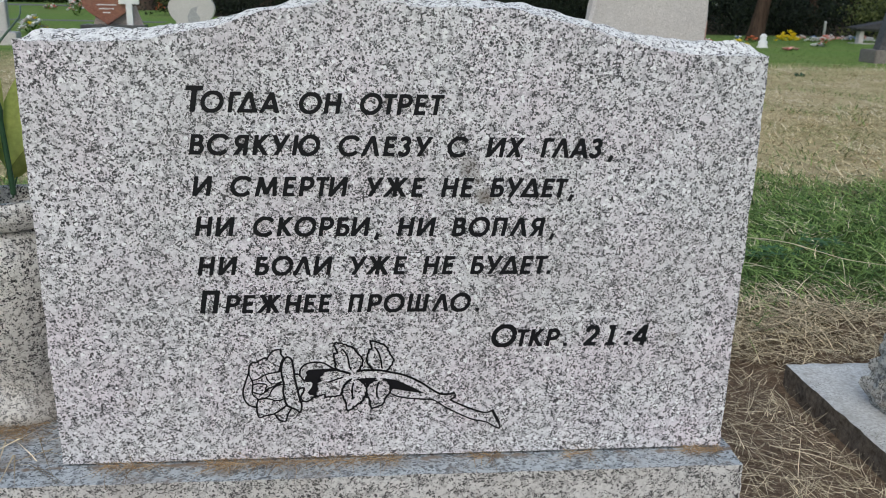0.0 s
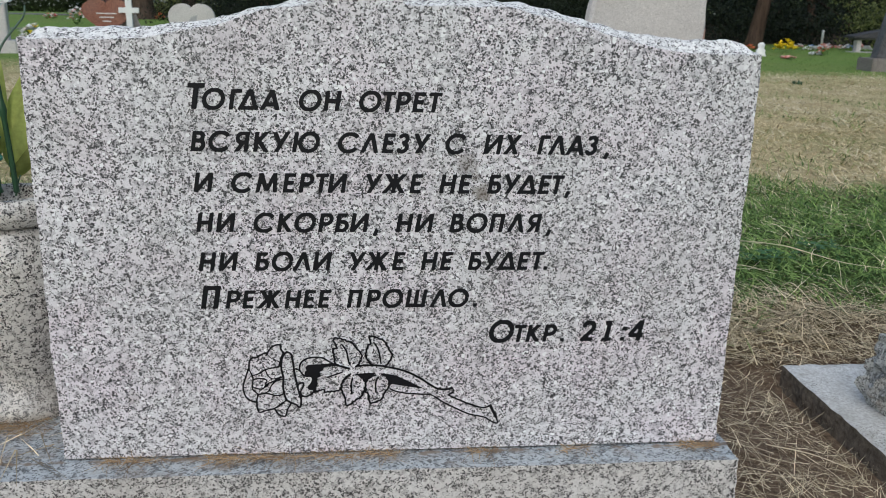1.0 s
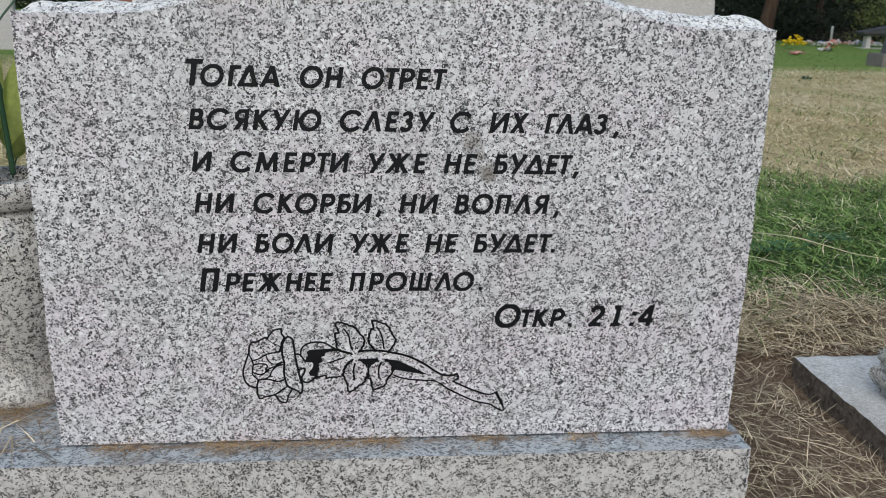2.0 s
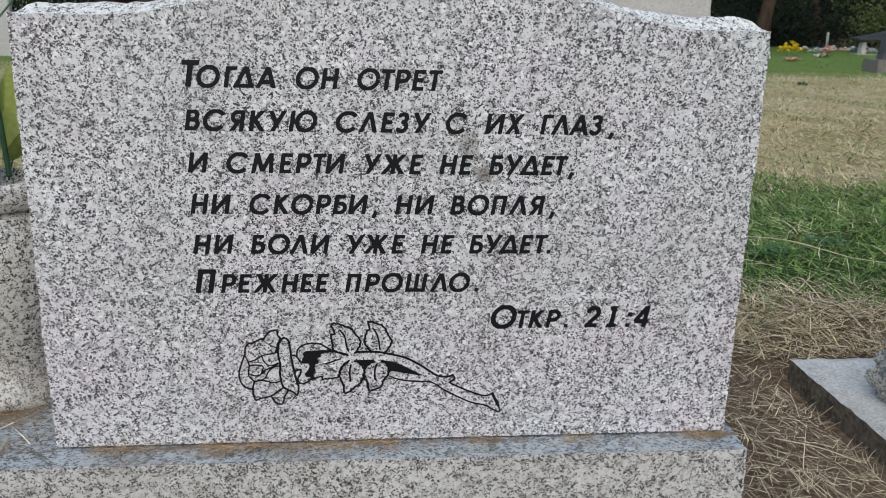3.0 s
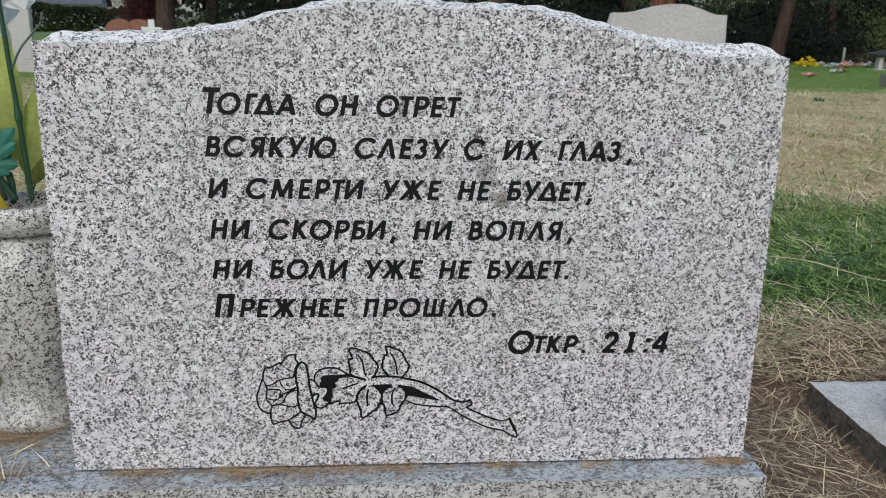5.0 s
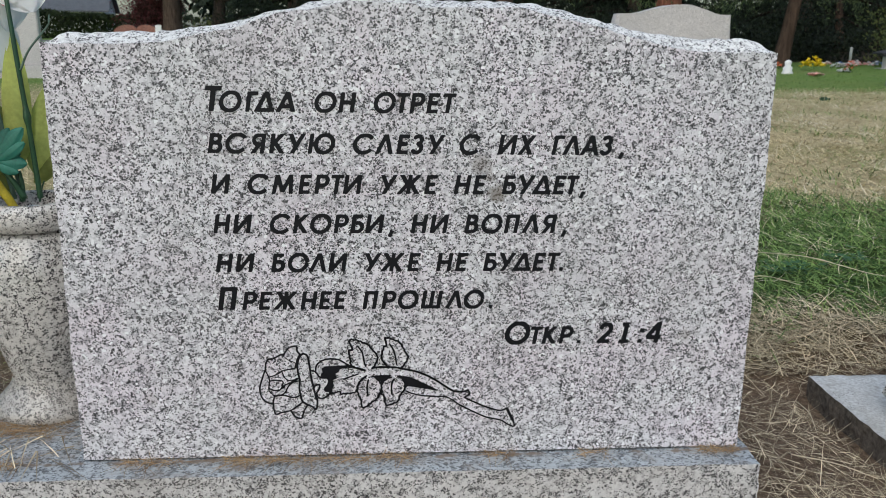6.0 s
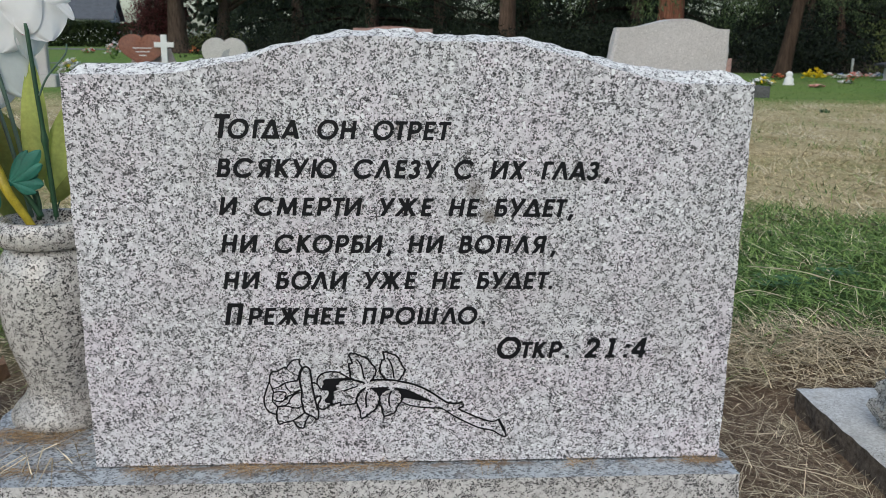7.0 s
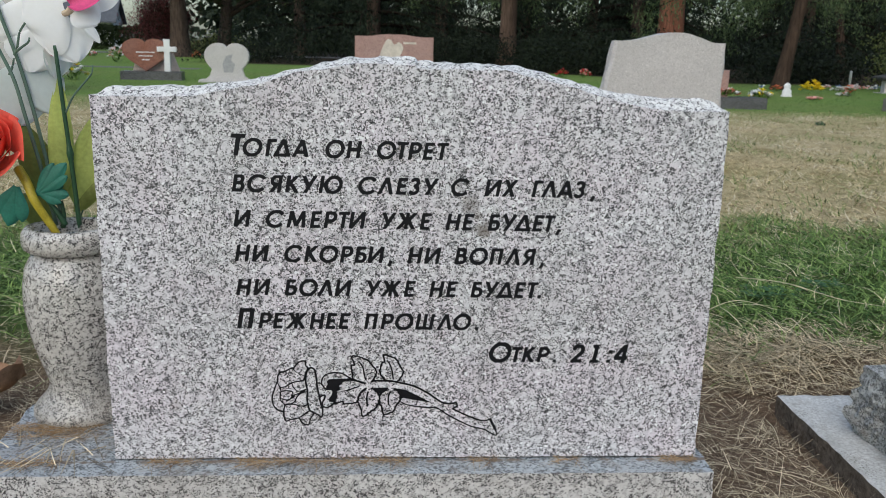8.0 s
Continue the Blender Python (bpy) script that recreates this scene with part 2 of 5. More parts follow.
def blade_material(name, low, high, rough=0.7):
    """Grass and straw: each strand takes its own shade."""
    m, t, b = material(name, rough, 0.0, 0.2)
    g = t.nodes.new("ShaderNodeNewGeometry")
    c = ramp(t, g.outputs["Random Per Island"], (0.0, low), (0.55, tuple((p + q) / 2 for p, q in zip(low, high))), (1.0, high))
    t.links.new(c, b.inputs["Base Color"])
    b.inputs["Transmission Weight"].default_value = 0.0
    return m


GRASS = blade_material("green grass", (0.020, 0.066, 0.016), (0.31, 0.45, 0.13))
LAWN_BLADES = blade_material("lawn grass", (0.085, 0.15, 0.035), (0.23, 0.32, 0.085))
DRY = blade_material("dry grass", (0.25, 0.195, 0.09), (0.84, 0.71, 0.44))
STRAW = blade_material("straw", (0.17, 0.12, 0.065), (0.95, 0.83, 0.58))
BROWN_STRAW = blade_material("brown rotted straw", (0.17, 0.105, 0.055), (0.52, 0.37, 0.21))
BLEACHED = blade_material("bleached grass stalk", (0.58, 0.50, 0.34), (0.78, 0.70, 0.52))
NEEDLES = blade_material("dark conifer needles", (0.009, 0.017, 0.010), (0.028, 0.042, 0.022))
NEEDLES_SOFT = blade_material("cedar needles", (0.016, 0.032, 0.014), (0.13, 0.175, 0.075))
LEAVES = blade_material("broad tree leaves", (0.012, 0.022, 0.008), (0.055, 0.07, 0.026))
MYRTLE = blade_material("dark leaves with rose blossom", (0.008, 0.012, 0.006), (0.16, 0.045, 0.055))
YOUNG_LEAVES = blade_material("yellow-green shrub leaves", (0.05, 0.07, 0.02), (0.17, 0.19, 0.07))
# undergrowth: the shade beneath the trees is put into the leaf colour
SHADE_LEAVES = blade_material("undergrowth leaves with deep shade in their colour", (0.006, 0.010, 0.006), (0.017, 0.026, 0.012))
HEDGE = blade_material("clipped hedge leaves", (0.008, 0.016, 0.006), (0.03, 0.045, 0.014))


def bark(name, low, high):
    m, t, b = material(name, 0.95, 0.0, 0.1)
    v = coords(t, (1, 1, 0.12))
    n = noise_tex(t, v, 22, 5, 0.65)
    t.links.new(ramp(t, n, (0.3, low), (0.7, high)), b.inputs["Base Color"])
    bump(t, b, n, 0.9, 0.04)
    return m


BARK_GREY = bark("grey-brown bark", (0.035, 0.025, 0.02), (0.13, 0.095, 0.075))
BARK_BROWN = bark("brown cedar bark", (0.030, 0.021, 0.016), (0.095, 0.064, 0.047))
BARK_TAN = bark("tan cedar bark", (0.055, 0.039, 0.029), (0.18, 0.125, 0.092))
BARK_DARK = bark("dark twig bark", (0.010, 0.008, 0.006), (0.032, 0.025, 0.02))
BARK_RED = bark("red cedar bark", (0.10, 0.042, 0.026), (0.33, 0.145, 0.09))
PETAL_WHITE = plain("white silk petals", (0.94, 0.94, 0.94), 0.55, 0.03, 30, 0.4, 0.18)
PETAL_SHEER = plain("sheer greyish white silk", (0.70, 0.75, 0.73), 0.6, 0.06, 30, 0.3, 0.4)
PETAL_PINK = plain("magenta silk", (0.62, 0.06, 0.20), 0.6, 0.25, 60)
PETAL_RED = plain("coral red silk", (0.90, 0.15, 0.105), 0.55, 0.15, 40, 0.3, 0.25)
LEAF_TEAL = plain("blue-green silk leaf", (0.022, 0.155, 0.11), 0.6, 0.35, 40)
LEAF_LIME = plain("yellow-green silk leaf", (0.46, 0.52, 0.14), 0.6, 0.3, 25, 0.3, 0.35)
LEAF_OLIVE = plain("olive silk leaf", (0.20, 0.23, 0.06), 0.65, 0.35, 25, 0.3, 0.3)
STEM_DARK = plain("dark green plastic stem", (0.022, 0.07, 0.032), 0.4, 0.3, 60)
STEM_GREY = plain("grey-green plastic stem", (0.10, 0.16, 0.12), 0.5, 0.25, 60)
STEM_YELLOW = plain("yellow plastic stem", (0.45, 0.36, 0.03), 0.45, 0.35, 60)
WHITE_PAINT = plain("white painted stone", (0.78, 0.78, 0.78), 0.6, 0.06, 8)
YELLOW = plain("yellow silk flowers", (0.85, 0.62, 0.02), 0.6, 0.3, 30)
ORANGE = plain("orange silk flowers", (0.62, 0.17, 0.07), 0.6, 0.3, 30)
RED = plain("red silk flowers", (0.55, 0.04, 0.04), 0.6, 0.3, 30)
PINK = plain("pink silk flowers", (0.80, 0.42, 0.38), 0.6, 0.3, 30)
TEAL = plain("teal silk flowers", (0.02, 0.42, 0.26), 0.6, 0.2, 30)
BLUE = plain("blue silk flowers", (0.12, 0.22, 0.45), 0.6, 0.3, 30)
ROOF = plain("grey roof shingles", (0.10, 0.11, 0.125), 0.9, 0.3, 3)
SIDING = plain("pale grey house siding", (0.62, 0.63, 0.62), 0.8, 0.08, 3)
DEAD_LEAF = plain("brown dead leaf", (0.33, 0.195, 0.115), 0.7, 0.45, 50)
ROAD = plain("grey asphalt lane", (0.13, 0.13, 0.135), 0.9, 0.2, 4)
POST_GREY = plain("galvanised grey metal", (0.45, 0.46, 0.47), 0.5, 0.1, 20)
DARK_TIMBER = plain("dark stained timber", (0.05, 0.05, 0.055), 0.8, 0.3, 8)
WINDOW = plain("dim window pane", (0.03, 0.035, 0.04), 0.08, 0.2, 2)


# ---- mesh helpers ----
def mesh_of(name, bm, mat, smooth=False):
    me = bpy.data.meshes.new(name)
    bm.to_mesh(me)
    bm.free()
    for one in (mat if isinstance(mat, (list, tuple)) else [mat]):
        me.materials.append(one)
    if smooth:
        me.shade_smooth()
    return me


def thing(name, label, category, at=(0, 0, 0), turn=0.0, group="", kind=""):
    ob = new(name)
    ob.empty_display_size = 0.05
    ob.matrix_world = pose(*at, 0, 0, turn)
    return tagged(ob, label, category, group, kind)


def part(name, bm, mat, parent, label="", smooth=False, at=None):
    ob = new(name, bm if isinstance(bm, bpy.types.Mesh) else mesh_of(name, bm, mat, smooth))
    ob.parent = parent
    if at is not None:
        ob.matrix_basis = at
    return tagged(ob, label)


def from_arrays(name, verts, faces, mat, smooth=False):
    me = bpy.data.meshes.new(name)
    me.from_pydata(verts if isinstance(verts, list) else verts.tolist(), [], faces)
    for one in (mat if isinstance(mat, (list, tuple)) else [mat]):
        me.materials.append(one)
    if smooth:
        me.shade_smooth()
    return me


def lattice_box(nx, ny, nz, shape):
    """A closed box of nx x ny x nz cells; shape(u, v, w) in 0..1 gives each surface point."""
    bm = bmesh.new()
    seen = {}

    def vert(i, j, k):
        if (i, j, k) not in seen:
            seen[i, j, k] = bm.verts.new(shape(i / nx, j / ny, k / nz))
        return seen[i, j, k]
    for i in range(nx):
        for k in range(nz):
            bm.faces.new([vert(i, 0, k), vert(i + 1, 0, k), vert(i + 1, 0, k + 1), vert(i, 0, k + 1)])
            bm.faces.new([vert(i, ny, k + 1), vert(i + 1, ny, k + 1), vert(i + 1, ny, k), vert(i, ny, k)])
    for i in range(nx):
        for j in range(ny):
            bm.faces.new([vert(i, j, nz), vert(i + 1, j, nz), vert(i + 1, j + 1, nz), vert(i, j + 1, nz)])
            bm.faces.new([vert(i, j + 1, 0), vert(i + 1, j + 1, 0), vert(i + 1, j, 0), vert(i, j, 0)])
    for j in range(ny):
        for k in range(nz):
            bm.faces.new([vert(0, j + 1, k), vert(0, j, k), vert(0, j, k + 1), vert(0, j + 1, k + 1)])
            bm.faces.new([vert(nx, j, k), vert(nx, j + 1, k), vert(nx, j + 1, k + 1), vert(nx, j, k + 1)])
    return bm


def box(x0, x1, y0, y1, z0, z1, bevel=0.0):
    bm = bmesh.new()
    bmesh.ops.create_cube(bm, size=1.0)
    for v in bm.verts:
        v.co = Vector(((x0 + x1) / 2 + v.co.x * (x1 - x0), (y0 + y1) / 2 + v.co.y * (y1 - y0), (z0 + z1) / 2 + v.co.z * (z1 - z0)))
    if bevel:
        bmesh.ops.bevel(bm, geom=list(bm.edges), offset=bevel, segments=2, affect="EDGES")
    return bm


def prism(outline, y0, y1, bevel=0.0):
    """An outline in x and z, given depth from y0 to y1."""
    bm = bmesh.new()
    front = [bm.verts.new((x, y0, z)) for x, z in outline]
    back = [bm.verts.new((x, y1, z)) for x, z in outline]
    bm.faces.new(front)
    bm.faces.new(back[::-1])
    n = len(outline)
    for i in range(n):
        bm.faces.new([front[i], back[i], back[(i + 1) % n], front[(i + 1) % n]])
    bmesh.ops.recalc_face_normals(bm, faces=list(bm.faces))
    if bevel:
        edges = [g for g in bm.edges if abs(g.verts[0].co.y - g.verts[1].co.y) < 1e-6]
        bmesh.ops.bevel(bm, geom=edges, offset=bevel, segments=2, affect="EDGES")
    return bm


def turned(profile, steps=48):
    """A turned body from (radius, height) pairs."""
    bm = bmesh.new()
    rings = []
    for r, z in profile:
        rings.append([bm.verts.new((r * math.cos(math.tau * i / steps), r * math.sin(math.tau * i / steps), z)) for i in range(steps)])
    for p, q in zip(rings, rings[1:]):
        for i in range(steps):
            bm.faces.new([p[i], p[(i + 1) % steps], q[(i + 1) % steps], q[i]])
    bm.faces.new(rings[0][::-1])
    bm.faces.new(rings[-1])
    return bm


def smooth_line(points, steps=8):
    """Points along a soft curve through the given ones."""
    p = [Vector(q) for q in points]
    p = [2 * p[0] - p[1]] + p + [2 * p[-1] - p[-2]]
    out = []
    for a, b, c, d in zip(p, p[1:], p[2:], p[3:]):
        for s in range(steps):
            u = s / steps
            out.append(0.5 * ((2 * b) + (c - a) * u + (2 * a - 5 * b + 4 * c - d) * u * u + (3 * b - a - 3 * c + d) * u ** 3))
    out.append(p[-2])
    return out


def tube(points, r0, r1, sides=8, steps=6, knobs=()):
    """A round stem along a soft curve; knobs swell it at those fractions of its length."""
    line = smooth_line(points, steps)
    bm = bmesh.new()
    rings = []
    for i, c in enumerate(line):
        u = i / (len(line) - 1)
        d = (line[min(i + 1, len(line) - 1)] - line[max(i - 1, 0)]).normalized()
        side = d.cross(Vector((0, 0, 1)) if abs(d.z) < 0.9 else Vector((1, 0, 0))).normalized()
        up = d.cross(side)
        r = r0 + (r1 - r0) * u
        r *= 1 + sum(0.6 * math.exp(-((u - k) / 0.03) ** 2) for k in knobs)
        rings.append([bm.verts.new(c + r * (math.cos(math.tau * k / sides) * side + math.sin(math.tau * k / sides) * up)) for k in range(sides)])
    for p, q in zip(rings, rings[1:]):
        for k in range(sides):
            bm.faces.new([p[k], p[(k + 1) % sides], q[(k + 1) % sides], q[k]])
    bm.faces.new(rings[0][::-1])
    bm.faces.new(rings[-1])
    bmesh.ops.recalc_face_normals(bm, faces=list(bm.faces))
    return bm


def wobble(x, y, z, scale):
    return noise.noise(Vector((x, y, z)) * scale)


def smoothstep(a, b, x):
    u = min(1, max(0, (x - a) / (b - a)))
    return u * u * (3 - 2 * u)


# ---- ground ----
def ground_z(x, y):
    z = -0.045 + 0.055 * smoothstep(0.45, 1.0, y) - 0.05 * smoothstep(0.4, 0.9, -y)
    near = 1 - smoothstep(4, 9, math.hypot(x, y))
    z += near * (0.012 * wobble(x, y, 0, 3.1) + 0.008 * wobble(x, y, 5, 11))
    if x > 0.70 and y < 0.64:
        z -= 0.02 * smoothstep(0.64, 0.56, y) * smoothstep(0.70, 0.78, x)
    return z


def spaced(fine_lo, fine_hi, step, reach):
    mid = list(np.arange(fine_lo, fine_hi + 1e-6, step))
    out, d = [], step
    while (out[-1] if out else 0) < reach:
        out.append((out[-1] if out else 0) + d)
        d *= 1.28
    return [fine_lo - o for o in out[::-1]] + mid + [fine_hi + o for o in out]


def build_ground():
    xs, ys = spaced(-3.0, 4.0, 0.05, 900), spaced(-2.0, 5.0, 0.05, 900)
    verts = [(x, y, ground_z(x, y)) for y in ys for x in xs]
    n = len(xs)
    faces = [(j * n + i, j * n + i + 1, (j + 1) * n + i + 1, (j + 1) * n + i) for j in range(len(ys) - 1) for i in range(n - 1)]
    g = new("ground", from_arrays("ground", verts, faces, GROUND, True))
    tagged(g, "cemetery lawn with bare soil and dry patches round the graves", "ground", kind="structure")


build_ground()


# ---- the headstone ----
BASE_TOP = 0.1475
FOOT = 0.1502                         # the tablet stands on a thin bed of sealant


def crown(x):
    """Height of the front edge of the serpentine top."""
    u = min(1, max(0, (abs(x - 0.012) - 0.06) / 0.25))
    return 0.609 + 0.043 * 0.5 * (1 + math.cos(math.pi * u)) + (0.003 if x < 0 else -0.001)


def tablet_point(u, v, w):
    x, y = -0.381 + 0.762 * u, 0.17 * v
    side = 1 - smoothstep(0.0, 0.02, min(u, 1 - u))
    top = crown(x)
    depth = smoothstep(0.0, 0.13, v)
    rough = 0.0032 * wobble(x, y, 1, 16) + 0.0044 * wobble(x, y, 2, 42) + 0.0012 * wobble(x, y, 3, 110)
    arris = 0.0030 * wobble(x, 0, 4, 24) + 0.0013 * wobble(x, 0, 5, 75)
    top += arris * (1 - depth) + depth * (0.0065 + 0.005 * smoothstep(0.15, 0.3, abs(x)) + rough) - 0.034 * smoothstep(0.15, 1.0, v) - 0.012 * side * depth
    z = FOOT + (top - FOOT) * w
    x += side * (1 if u > 0.5 else -1) * (0.004 * wobble(x, y, z, 30) + 0.002 * wobble(x, y, z, 90)) * (0.4 + 0.2 * smoothstep(0, 0.2, v))
    y += 0.004 * wobble(x, 9, z, 20) * smoothstep(0.9, 1.0, v)
    return x, y, z


headstone = thing("headstone", "upright grey speckled granite headstone with a rough serpentine top", "headstone")
bm = lattice_box(220, 44, 60, tablet_point)
bm.normal_update()
for f in bm.faces:
    f.material_index = 1 if f.normal.z > 0.35 and f.calc_center_median().z > 0.5 else 0
part("tablet", bm, [FACE_GRANITE, BRUISED], headstone)
part("setting_joint", box(-0.376, 0.376, 0.004, 0.165, BASE_TOP - 0.004, FOOT + 0.002), SEALANT, headstone, "dark setting joint")

base = thing("stone_plinth", "low granite base under the speckled headstone, top tinted blue as by skylight", "headstone base")


def base_point(u, v, w):
    x, y, z = -0.552 + 0.945 * u, -0.04 + 0.30 * v, -0.09 + (BASE_TOP + 0.09) * w
    edge = 1 - smoothstep(0.0, 0.03, min(u, 1 - u, v, 1 - v))
    amp = edge * (0.0035 * wobble(x, y, z, 28) + 0.0016 * wobble(x, y, z, 95))
    x += amp * (1 if u > 0.5 else -1)
    y += 0.6 * amp * (1 if v > 0.5 else -1)
    return x, y, z


bm = lattice_box(150, 50, 24, base_point)
bm.normal_update()
# upward faces get the granite with skylight blue in its colour
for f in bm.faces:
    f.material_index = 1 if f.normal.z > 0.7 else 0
part("base_block", bm, [PLINTH_FRONT, STEELED_SKYLIT], base)


# ---- lettering: a geometric slanted alphabet, drawn by distance to its strokes ----
HALF = 0.104
GLYPHS = {
    "Т": "l 0 .918 .64 .918|l .32 0 .32 1", "О": "o .53 .5 .45 .45", "Г": "l .082 0 .082 1|l 0 .918 .52 .918",
    "Д": "l 0 .082 .94 .082|l .03 -.05 .50 1.05|l .86 -.05 .46 1.05", "А": "l .03 -.05 .47 1.05|l .83 -.05 .41 1.05|l .2 .28 .68 .28",
    "Н": "l .082 0 .082 1|l .64 0 .64 1|l .08 .5 .64 .5", "Р": "l .082 0 .082 1|l .08 .918 .33 .918|l .08 .44 .33 .44|a .33 .679 .239 .239 -90 90",
    "Е": "l .082 0 .082 1|l .08 .918 .54 .918|l .08 .51 .48 .51|l .08 .082 .54 .082",
    "В": "l .082 0 .082 1|l .08 .918 .3 .918|l .08 .53 .34 .53|l .08 .082 .34 .082|a .3 .724 .194 .194 -90 90|a .34 .306 .224 .224 -90 90",
    "С": "a .55 .5 .47 .45 37 323", "Я": "l .53 0 .53 1|l .53 .918 .3 .918|l .53 .45 .3 .45|a .3 .684 .234 .234 90 270|l .36 .47 .04 -.05",
    "К": "l .082 0 .082 1|l .1 .44 .60 1.05|l .2 .56 .66 -.05", "У": "l .04 1.05 .40 .38|l .74 1.05 .22 -.05",
    "Ю": "l .082 0 .082 1|l .08 .5 .32 .5|o .76 .5 .43 .45", "Л": "l .03 -.05 .42 1.05|l .77 -.05 .38 1.05",
    "З": "a .29 .724 .194 .194 -90 150|a .29 .306 .224 .224 -150 90", "И": "l .082 0 .082 1|l .74 0 .74 1|l .05 -.02 .77 1.02",
    "Х": "l .05 -.05 .70 1.05|l .08 1.05 .66 -.05", "М": "l .06 -.05 .17 1.05|l .13 1.05 .50 .1|l .50 .1 .87 1.05|l .83 1.05 .94 -.05",
    "Ж": "l .53 0 .53 1|l .05 1.05 .50 .44|l 1.01 1.05 .56 .44|l .02 -.05 .48 .58|l 1.04 -.05 .58 .58",
    "Б": "l .082 0 .082 1|l .08 .918 .52 .918|l .08 .55 .32 .55|l .08 .082 .32 .082|a .32 .316 .234 .234 -90 90",
    "П": "l .082 0 .082 1|l .58 0 .58 1|l .08 .918 .58 .918", "Ш": "l .082 0 .082 1|l .5 0 .5 1|l .918 0 .918 1|l .08 .082 .92 .082",
    ",": "t .13 .15 .03 -.2", ".": "l .11 0 .11 .2", ":": "l .10 0 .10 .18|l .10 .52 .10 .70",
    "2": "a .29 .69 .23 .23 -38 170|l .50 .58 .06 .04|l .02 .082 .56 .082", "1": "l .28 0 .28 1|l .08 .88 .30 .96|l .06 .07 .50 .07",
    "4": "l .50 0 .50 1|l .53 1.05 .04 .26|l .02 .27 .68 .27",
}
SLANT = 0.17


def stroke_field(X, Z, points, half, butt=True):
    """Distance to a line of points, with square ends."""
    best = np.full(X.shape, 9.0)
    for i, ((ax, az), (bx, bz)) in enumerate(zip(points, points[1:])):
        dx, dz = bx - ax, bz - az
        n = math.hypot(dx, dz) or 1e-9
        along = ((X - ax) * dx + (Z - az) * dz) / n
        across = np.abs((X - ax) * dz - (Z - az) * dx) / n
        best = np.minimum(best, np.maximum(across - half, np.maximum(-along, along - n)))
    for (px, pz) in (points[1:-1] if butt else points):
        best = np.minimum(best, np.hypot(X - px, Z - pz) - half)
    return best


def glyph_field(letter, X, Z):
    best = np.full(X.shape, 9.0)
    for s in GLYPHS[letter].split("|"):
        kind, *n = s.split()
        n = [float(k) for k in n]
        if kind in "lt":
            best = np.minimum(best, stroke_field(X, Z, [(n[0], n[1]), (n[2], n[3])], HALF))
        else:
            a0, a1 = (n[4], n[5]) if kind == "a" else (0, 360)
            arc = [(n[0] + n[2] * math.cos(radians(q)), n[1] + n[3] * math.sin(radians(q))) for q in np.linspace(a0, a1, 26)]
            best = np.minimum(best, stroke_field(X, Z, arc, HALF))
    return best if letter == "," else np.maximum(best, np.abs(Z - 0.5) - 0.5 - (0.03 if letter in "ОСЮЗ" else 0))


def filled(name, field, x0, x1, z0, z1, cell, mat, place):
    """The area where field(X, Z) < 0, as one flat sheet of clipped cells; place(x, z) puts it in the world."""
    gx, gz = np.arange(x0, x1 + cell, cell), np.arange(z0, z1 + cell, cell)
    X, Z = np.meshgrid(gx, gz)
    F = field(X, Z)
    verts, index, faces = [], {}, []

    def at(x, z):
        key = (round(x / cell * 1000), round(z / cell * 1000))
        if key not in index:
            index[key] = len(verts)
            verts.append(place(x, z))
        return index[key]
    for j in range(len(gz) - 1):
        for i in range(len(gx) - 1):
            ring = [(j, i), (j, i + 1), (j + 1, i + 1), (j + 1, i)]
            vals = [F[q] for q in ring]
            if min(vals) >= 0:
                continue
            poly = []
            for k in range(4):
                p, q = ring[k], ring[(k + 1) % 4]
                a, b = vals[k], vals[(k + 1) % 4]
                if a < 0:
                    poly.append(at(gx[p[1]], gz[p[0]]))
                if (a < 0) != (b < 0):
                    u = a / (a - b)
                    poly.append(at(gx[p[1]] + u * (gx[q[1]] - gx[p[1]]), gz[p[0]] + u * (gz[q[0]] - gz[p[0]])))
            poly = [p for k, p in enumerate(poly) if p != poly[k - 1]]
            if len(poly) > 2:
                faces.append(poly)
    return from_arrays(name, verts, faces, mat)


LETTERS = {}


def letter_mesh(letter):
    if letter not in LETTERS:
        LETTERS[letter] = filled("letter", lambda X, Z: glyph_field(letter, X, Z), -0.15, 1.35, -0.3, 1.1, 0.04, INK,
                                 lambda x, z: (x + SLANT * z, 0.0, z))
    return LETTERS[letter]


def foot_of(letter):
    """The left end of a letter where it meets its line; of the widest bar or bowl for letters that overhang."""
    vs = letter_mesh(letter).vertices
    return min(v.co.x for v in vs if letter in "ОСЗ4," or (v.co.z > 0.85 if letter in "ТУ" else v.co.z < 0.12))


def word(text, row, lefts, height=0.0208):
    """One word, each letter cut at its own place in millimetres; capitals and figures stand taller."""
    for c, left in zip(text, lefts.split()):
        k = 1.26 if c.isupper() else 1.2 if c.isdigit() or c == ":" else 1.0
        k, x = k * height, 0.001 * float(left)
        line = 0.5443 - 0.0432 * row - 0.0045 * (x + 0.22)
        part("letter", letter_mesh(c.upper()), INK, headstone,
             at=Matrix.Translation((x - k * foot_of(c.upper()), -0.0006, line)) @ Matrix.Diagonal((k, 1, k, 1)))


